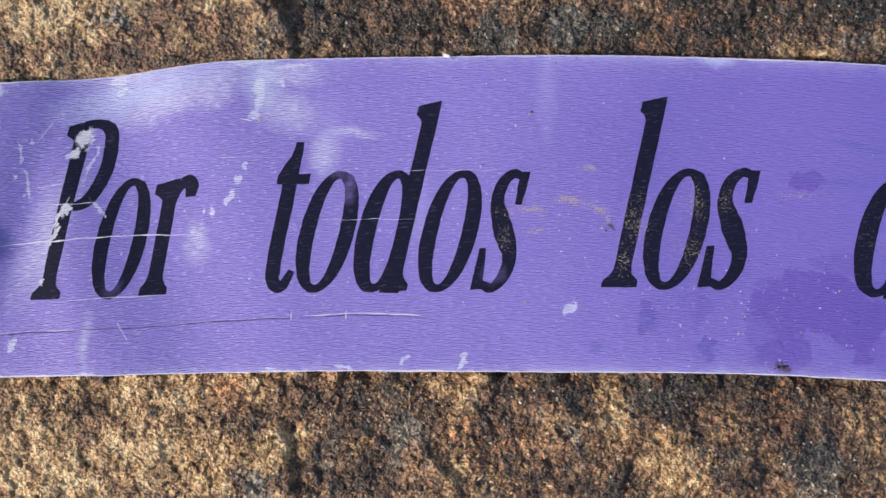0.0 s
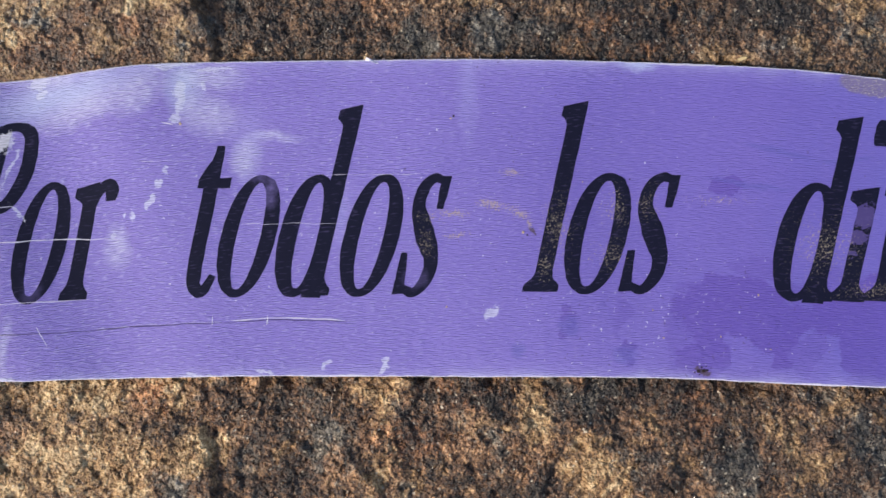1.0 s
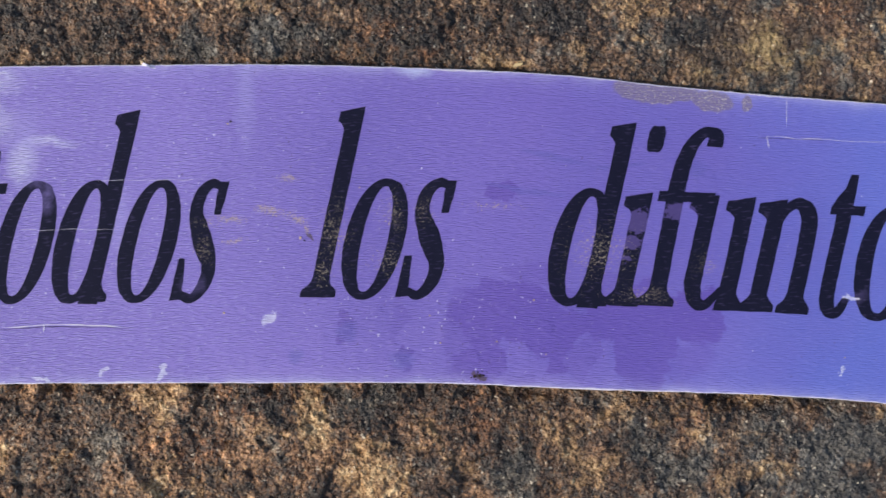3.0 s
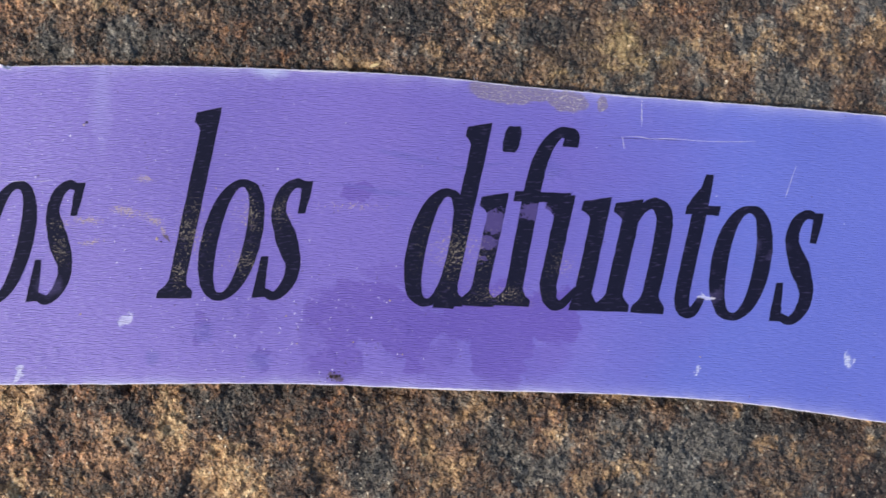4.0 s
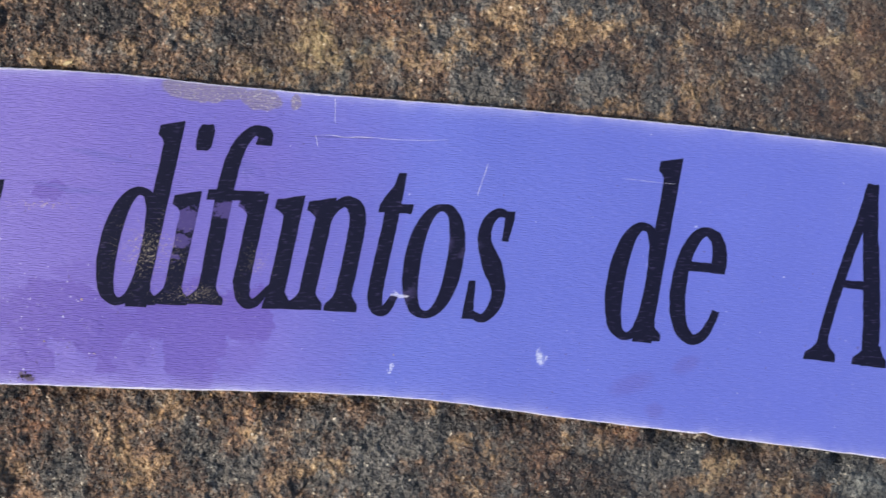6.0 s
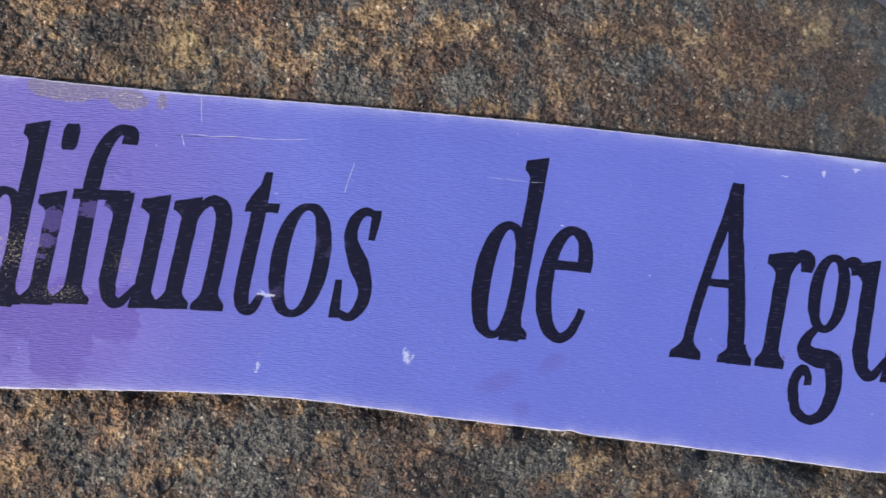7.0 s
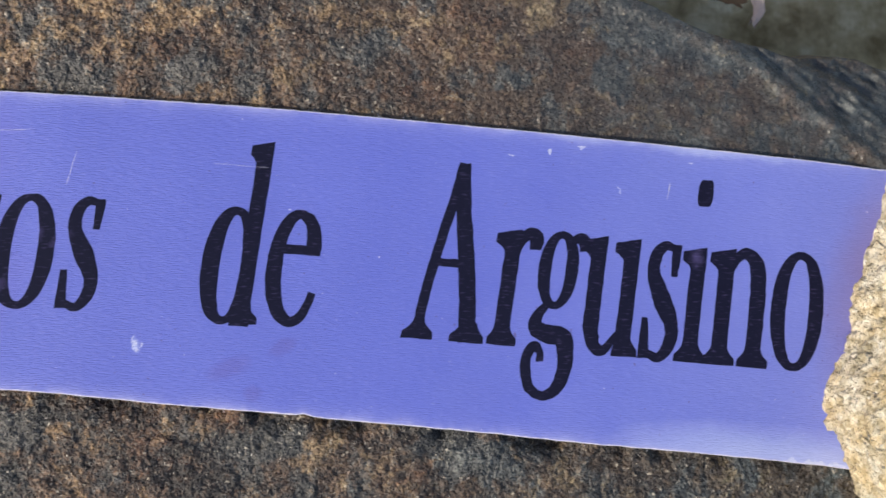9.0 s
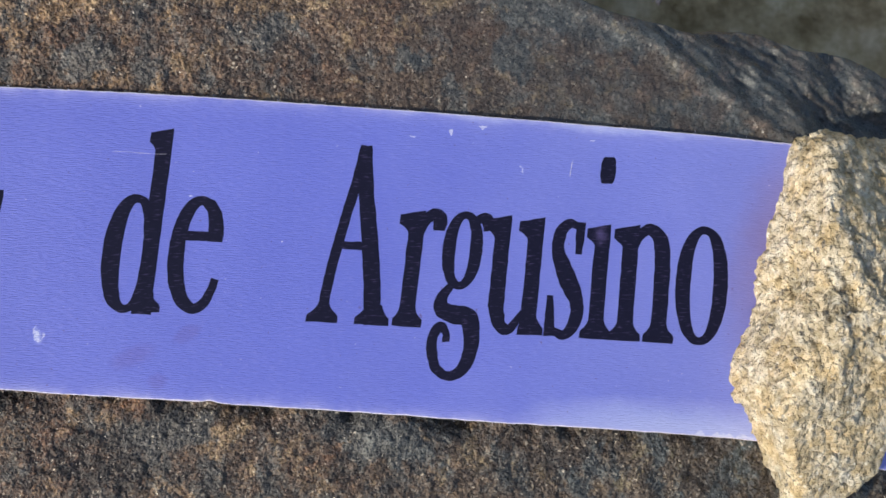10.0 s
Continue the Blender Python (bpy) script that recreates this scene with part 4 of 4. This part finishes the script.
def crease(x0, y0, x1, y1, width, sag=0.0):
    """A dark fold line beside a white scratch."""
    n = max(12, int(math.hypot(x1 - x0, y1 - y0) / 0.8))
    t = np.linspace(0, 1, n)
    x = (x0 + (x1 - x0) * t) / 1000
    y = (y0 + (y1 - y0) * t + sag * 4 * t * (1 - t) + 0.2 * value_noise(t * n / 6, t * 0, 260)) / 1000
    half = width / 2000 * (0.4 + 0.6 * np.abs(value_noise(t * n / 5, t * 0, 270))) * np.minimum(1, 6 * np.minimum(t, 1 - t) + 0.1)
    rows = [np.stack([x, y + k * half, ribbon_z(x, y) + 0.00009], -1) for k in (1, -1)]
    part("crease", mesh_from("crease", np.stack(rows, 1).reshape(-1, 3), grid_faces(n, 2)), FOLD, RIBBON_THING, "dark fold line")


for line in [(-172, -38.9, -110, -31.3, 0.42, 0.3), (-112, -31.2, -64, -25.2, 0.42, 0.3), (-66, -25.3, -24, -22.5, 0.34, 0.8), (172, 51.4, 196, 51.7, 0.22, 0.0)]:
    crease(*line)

SCRATCHES = [
    (-175, -9.8, -102, -0.5, 0.55, 1.2), (-147.3, -25.5, -111, -20.7, 0.35, 0), (-172, -38.5, -136, -34, 0.22, 0.1), (-110.5, -30.8, -65.5, -24.9, 0.10, 0.3), (-65.5, -24.9, -24.7, -22, 0.5, 0.8),
    (-99, 25.1, -80.2, 26.3, 0.22, 0), (-154, 6, -138, 8, 0.3, 0), (-128, -31, -124, -37, 0.4, 0), (176, 52.1, 218.5, 52.8, 0.25, -0.6), (181.6, 64.2, 182.1, 55.2, 0.25, 0), (176, 52, 177, 48, 0.3, 0),
]
SCRATCHES += [
    (-152, -3, -146.6, 9.6, 0.35, 0), (-154, -8, -149.5, 4, 0.4, 0), (-151.8, 37, -159, 26, 0.2, 0), (-158.5, 11.5, -149.2, 13.4, 0.4, 0), (-91, 38.5, -87, 38, 0.5, 0),
    (231.9, 46.3, 228.9, 35.3, 0.25, 0), (-52, -22, -52, -25.4, 0.4, 0), (-70, -23.5, -70, -26.5, 0.4, 0), (275, 44, 293, 43, 0.12, 0), (-38.5, 24.6, -3, 27, 0.14, 0), (-64, 6.8, -29, 9.2, 0.16, 0.2), (425, 43, 424, 37, 0.3, 0)]
for k, line in enumerate(SCRATCHES):
    scratch(*line, seed=k)


# ---------------------------------------------------------------- the stones that hold the ribbon
def solid_noise(x, y, z, seed):
    """Smooth value noise in -1..1 in three directions."""
    table = np.random.RandomState(seed).uniform(-1, 1, (64, 64, 64))
    cells, parts = [], []
    for v in (x, y, z):
        low = np.floor(v).astype(int)
        f = v - low
        cells.append(low)
        parts.append(f * f * (3 - 2 * f))
    total = 0.0
    for i, j, k in [(a, b, c) for a in (0, 1) for b in (0, 1) for c in (0, 1)]:
        w = (parts[0] if i else 1 - parts[0]) * (parts[1] if j else 1 - parts[1]) * (parts[2] if k else 1 - parts[2])
        total = total + w * table[(cells[0] + i) % 64, (cells[1] + j) % 64, (cells[2] + k) % 64]
    return total


def solid_facets(q, seed):
    """A height of its own for every grain of a broken stone."""
    place = np.random.RandomState(seed).uniform(0, 1, (32, 32, 32, 4))
    cell = np.floor(q).astype(int)
    best, level = np.full(len(q), 9.0), np.zeros(len(q))
    for i, j, k in [(a, b, c) for a in (-1, 0, 1) for b in (-1, 0, 1) for c in (-1, 0, 1)]:
        at = cell + np.array((i, j, k))
        seat = place[at[:, 0] % 32, at[:, 1] % 32, at[:, 2] % 32]
        d = ((q - at - seat[:, :3]) ** 2).sum(1)
        nearer = d < best
        level = np.where(nearer, 2 * seat[:, 3] - 1, level)
        best = np.where(nearer, d, best)
    return level


def stone(name, centre, planes, seed, material, label, coarse=1.0, level=7):
    """A broken stone: flat faces cut from a ball, their edges worn, then grained."""
    bm = bmesh.new()
    bmesh.ops.create_icosphere(bm, subdivisions=level, radius=1.0)
    way = np.array([v.co[:] for v in bm.verts])
    faces = np.array([[v.index for v in f.verts] for f in bm.faces])
    bm.free()
    way /= np.linalg.norm(way, axis=1)[:, None]
    total = np.zeros(len(way))
    for nx, ny, nz, d in planes:
        n = np.array((nx, ny, nz)) / math.sqrt(nx * nx + ny * ny + nz * nz)
        total += np.maximum(way @ n / d, 0) ** 38
    r = total ** (-1 / 38)
    p = way * r[:, None]
    for size, amount, k in ((0.024, 0.0020, 0), (0.011, 0.0017, 1), (0.0055, 0.0013, 2), (0.0028, 0.0006, 3)):
        q = p / size * np.array((1.15, 0.85, 1.0))
        p = p + way * (coarse * amount * solid_noise(q[:, 0], q[:, 1], q[:, 2], seed + k))[:, None]
    for size, amount, k in ((0.0042, 0.0006, 11), (0.0022, 0.0005, 12)):
        p = p + way * (coarse * amount * solid_facets(p / size, seed + k))[:, None]
    q = p / 0.0032
    p = p - way * (coarse * 0.0034 * np.maximum(solid_noise(q[:, 0], q[:, 1], q[:, 2], seed + 7) - 0.25, 0))[:, None]
    p = p + np.array(centre)
    return tagged(part(name, mesh_from(name, p, faces), material), label, "stone")


stone("stone", (0.512, -0.005, 0.0155), [
    (-0.961, 0.276, 0.30, 0.0200), (-0.902, -0.433, 0.25, 0.0370), (0.87, -0.49, 0.1, 0.0338), (0, 1, 0.2, 0.0525), (1, 0.1, 0.1, 0.046), (0, -1, 0.1, 0.074),
    (-0.42, 0.06, 1, 0.0175), (0.25, 0.40, 1, 0.0185), (0.1, -0.4, 1, 0.0195), (0.6, -0.2, 1, 0.025), (0, 0, -1, 0.0180)], 100, PEBBLE, "pale cream speckled granite stone resting on the ribbon", 1.0, 8)
stone("stone", (-0.245, -0.022, 0.0275), [
    (0.983, -0.18, 0.1, 0.0246), (0.78, -0.62, 0.1, 0.024), (-1, 0, 0.2, 0.035), (0.5, 0.9, 0.1, 0.062), (0.3, -1, 0.1, 0.060), (-0.4, 0.9, 0, 0.05), (0, 0, 1, 0.0115), (0.3, 0.2, 1, 0.0155), (0, 0, -1, 0.0205)],
    140, PEBBLE, "pale granite stone weighing down the ribbon's end", 0.35)


def crumb(x, y, size, seed, material, label):
    """A bit of grit on the ribbon; x, y and size in millimetres."""
    bm = bmesh.new()
    bmesh.ops.create_icosphere(bm, subdivisions=2, radius=size / 2000)
    rnd = random.Random(seed)
    for v in bm.verts:
        v.co *= rnd.uniform(0.65, 1.25)
        v.co.z *= 0.35
    low = min(v.co.z for v in bm.verts)
    me = bpy.data.meshes.new("grit")
    bm.to_mesh(me)
    bm.free()
    ob = part("grit", me, material)
    ob.location = (x / 1000, y / 1000, float(ribbon_z(x / 1000, y / 1000)) - low + 0.00003)
    tagged(ob, label, "grit", "grit on the ribbon")


for k, (x, y, size) in enumerate([(87.6, -30.6, 1.3), (89.2, -30.3, 1.5), (90.4, -30.0, 0.9), (88.6, -29.2, 0.7), (86.5, -31.0, 0.7), (90.0, -28.8, 0.5), (88.0, -31.6, 0.6)]):
    crumb(x, y, 0.8 * size, k, SCAB, "dark brown crumb stuck to the ribbon's border")
for k, (x, y, size) in enumerate([(4.2, 46.2, 1.0), (3.4, 45.4, 0.8), (-84.6, 38.4, 1.1), (105.0, -5.0, 0.9), (29.0, 10.2, 1.2), (30.4, 9.4, 0.8), (72.0, -12.0, 0.7), (94.0, -19.0, 0.7), (6.0, -15.4, 0.9), (47.0, 27.6, 0.6), (62.0, 29.4, 0.6), (205.0, -17.0, 0.6), (-25.6, 63.4, 1.6), (76.0, -20.6, 0.7), (110.0, -22.0, 0.6)]):
    crumb(x, y, 0.75 * size, 50 + k, GRIT if k % 5 else SCAB, "tiny speck of grit lying on the ribbon")


# ---------------------------------------------------------------- on the boulder's rear shoulder
def satin_loop():
    """A puffed fold of striped satin, a closed shell that lies over the rear edge."""
    nu, nv = 64, 20
    turn, out = np.meshgrid(np.linspace(0, 2 * math.pi, nu), np.linspace(0.02, 1, nv), indexing="ij")
    wide = 1 + 0.05 * np.sin(3 * turn + 0.6)
    x = 0.4025 + 0.0190 * out * wide * np.cos(turn)
    y = 0.1320 + 0.0270 * out * wide * np.sin(turn)
    puff = np.sqrt(np.maximum(1 - out**2, 0))
    ribs = 0.0005 * np.sin(out * 26) * step(0.15, 0.5, out)
    sheets = [np.stack([x, y, -0.0180 + 0.0065 * puff + ribs], -1), np.stack([x, y, -0.0185 - 0.0020 * puff], -1)]
    faces = np.concatenate([grid_faces(nu, nv, 0, True), grid_faces(nu, nv, nu * nv)])
    me = mesh_from("satin_loop", np.concatenate([q.reshape(-1, 3) for q in sheets]), faces)
    tagged(part("satin_loop", me, PALE), "pale pink ribbed satin loop lying on the boulder's edge", "ribbon")


def satin_band(name, knots, half, thick, material, parent=None, label=""):
    """A flat band of satin that follows a curve; knots of x, y, z; its far end is frayed."""
    p = spline(knots, 12)
    way = np.gradient(p[:, :2], axis=0)
    way /= np.linalg.norm(way, axis=1)[:, None]
    side = np.stack([-way[:, 1], way[:, 0]], 1)
    t = np.linspace(0, 1, len(p))
    wide = half * (1 - 0.35 * step(0.75, 1.0, t)) * (1 + 0.06 * np.sin(t * 40))
    rows = []
    for k, a in enumerate(np.linspace(0, 2 * math.pi, 17)[:-1]):
        across = np.cos(a) * wide
        up = np.sin(a) * thick + 0.0004 * np.sin(a * 3) * np.cos(a)
        ragged = 0.0014 * math.sin(5.1 * k) * step(0.9, 1.0, t)
        rows.append(np.stack([p[:, 0] + side[:, 0] * across + way[:, 0] * ragged, p[:, 1] + side[:, 1] * across + way[:, 1] * ragged, p[:, 2] + up], -1))
    rows.append(rows[0])
    me = mesh_from(name, np.stack(rows, 1).reshape(-1, 3), grid_faces(len(p), 17))
    return part(name, me, material, parent, label) if parent else part(name, me, material)


satin_loop()
# one pale band: brown strip for its shaded side, paler strip for the lit
BAND = satin_band("satin_band", [(0.408, 0.1250, -0.0250), (0.420, 0.1205, -0.0275), (0.4320, 0.1180, -0.0285), (0.4430, 0.1165, -0.0285), (0.4525, 0.1142, -0.0285), (0.4578, 0.1115, -0.0285)], 0.0042, 0.0008, SHADED_SATIN)
tagged(BAND, "pale satin band curling over the boulder's edge, its shaded side painted brown", "ribbon")
satin_band("lit_edge", [(0.4330, 0.1228, -0.0268), (0.4440, 0.1212, -0.0266), (0.4540, 0.1188, -0.0266), (0.4612, 0.1130, -0.0266), (0.4630, 0.1080, -0.0266), (0.4610, 0.1030, -0.0266)], 0.0022, 0.0010, PALE, BAND, "pale cream lit edge of the band")


# ---------------------------------------------------------------- caught between the rock's grains
def husk(x, y, length, width, turn):
    """A dry husk, pointed at both ends and cupped, resting on the rock beside the ribbon; in millimetres."""
    xs, ys, z = ROCK
    i, j = np.searchsorted(xs, x / 1000), np.searchsorted(ys, y / 1000)
    seat = float(z[i - 3:i + 4, j - 2:j + 3].max())
    t = np.linspace(0, 1, 13)
    half = width / 2000 * np.sin(math.pi * t) ** 0.7 + 0.00004
    along = (t - 0.5) * length / 1000
    co, si = math.cos(turn), math.sin(turn)
    rows = []
    for k, lift in ((-1.0, 0.00022), (-0.5, 0.00008), (0.0, 0.0), (0.5, 0.00008), (1.0, 0.00022), (0.5, -0.00008), (0.0, -0.00016), (-0.5, -0.00008), (-1.0, 0.00022)):
        side = k * half + 0.0002 * np.sin(3 * t)
        rows.append(np.stack([x / 1000 + along * co - side * si, y / 1000 + along * si + side * co, seat + 0.0001 + lift + 0.0003 * t], -1))
    me = mesh_from("husk", np.stack(rows, 1).reshape(-1, 3), grid_faces(13, 9))
    tagged(part("husk", me, STRAW), "dry straw-coloured husk lying on the boulder by the ribbon", "husk")


husk(95.3, 70.0, 3.4, 1.1, 0.35)
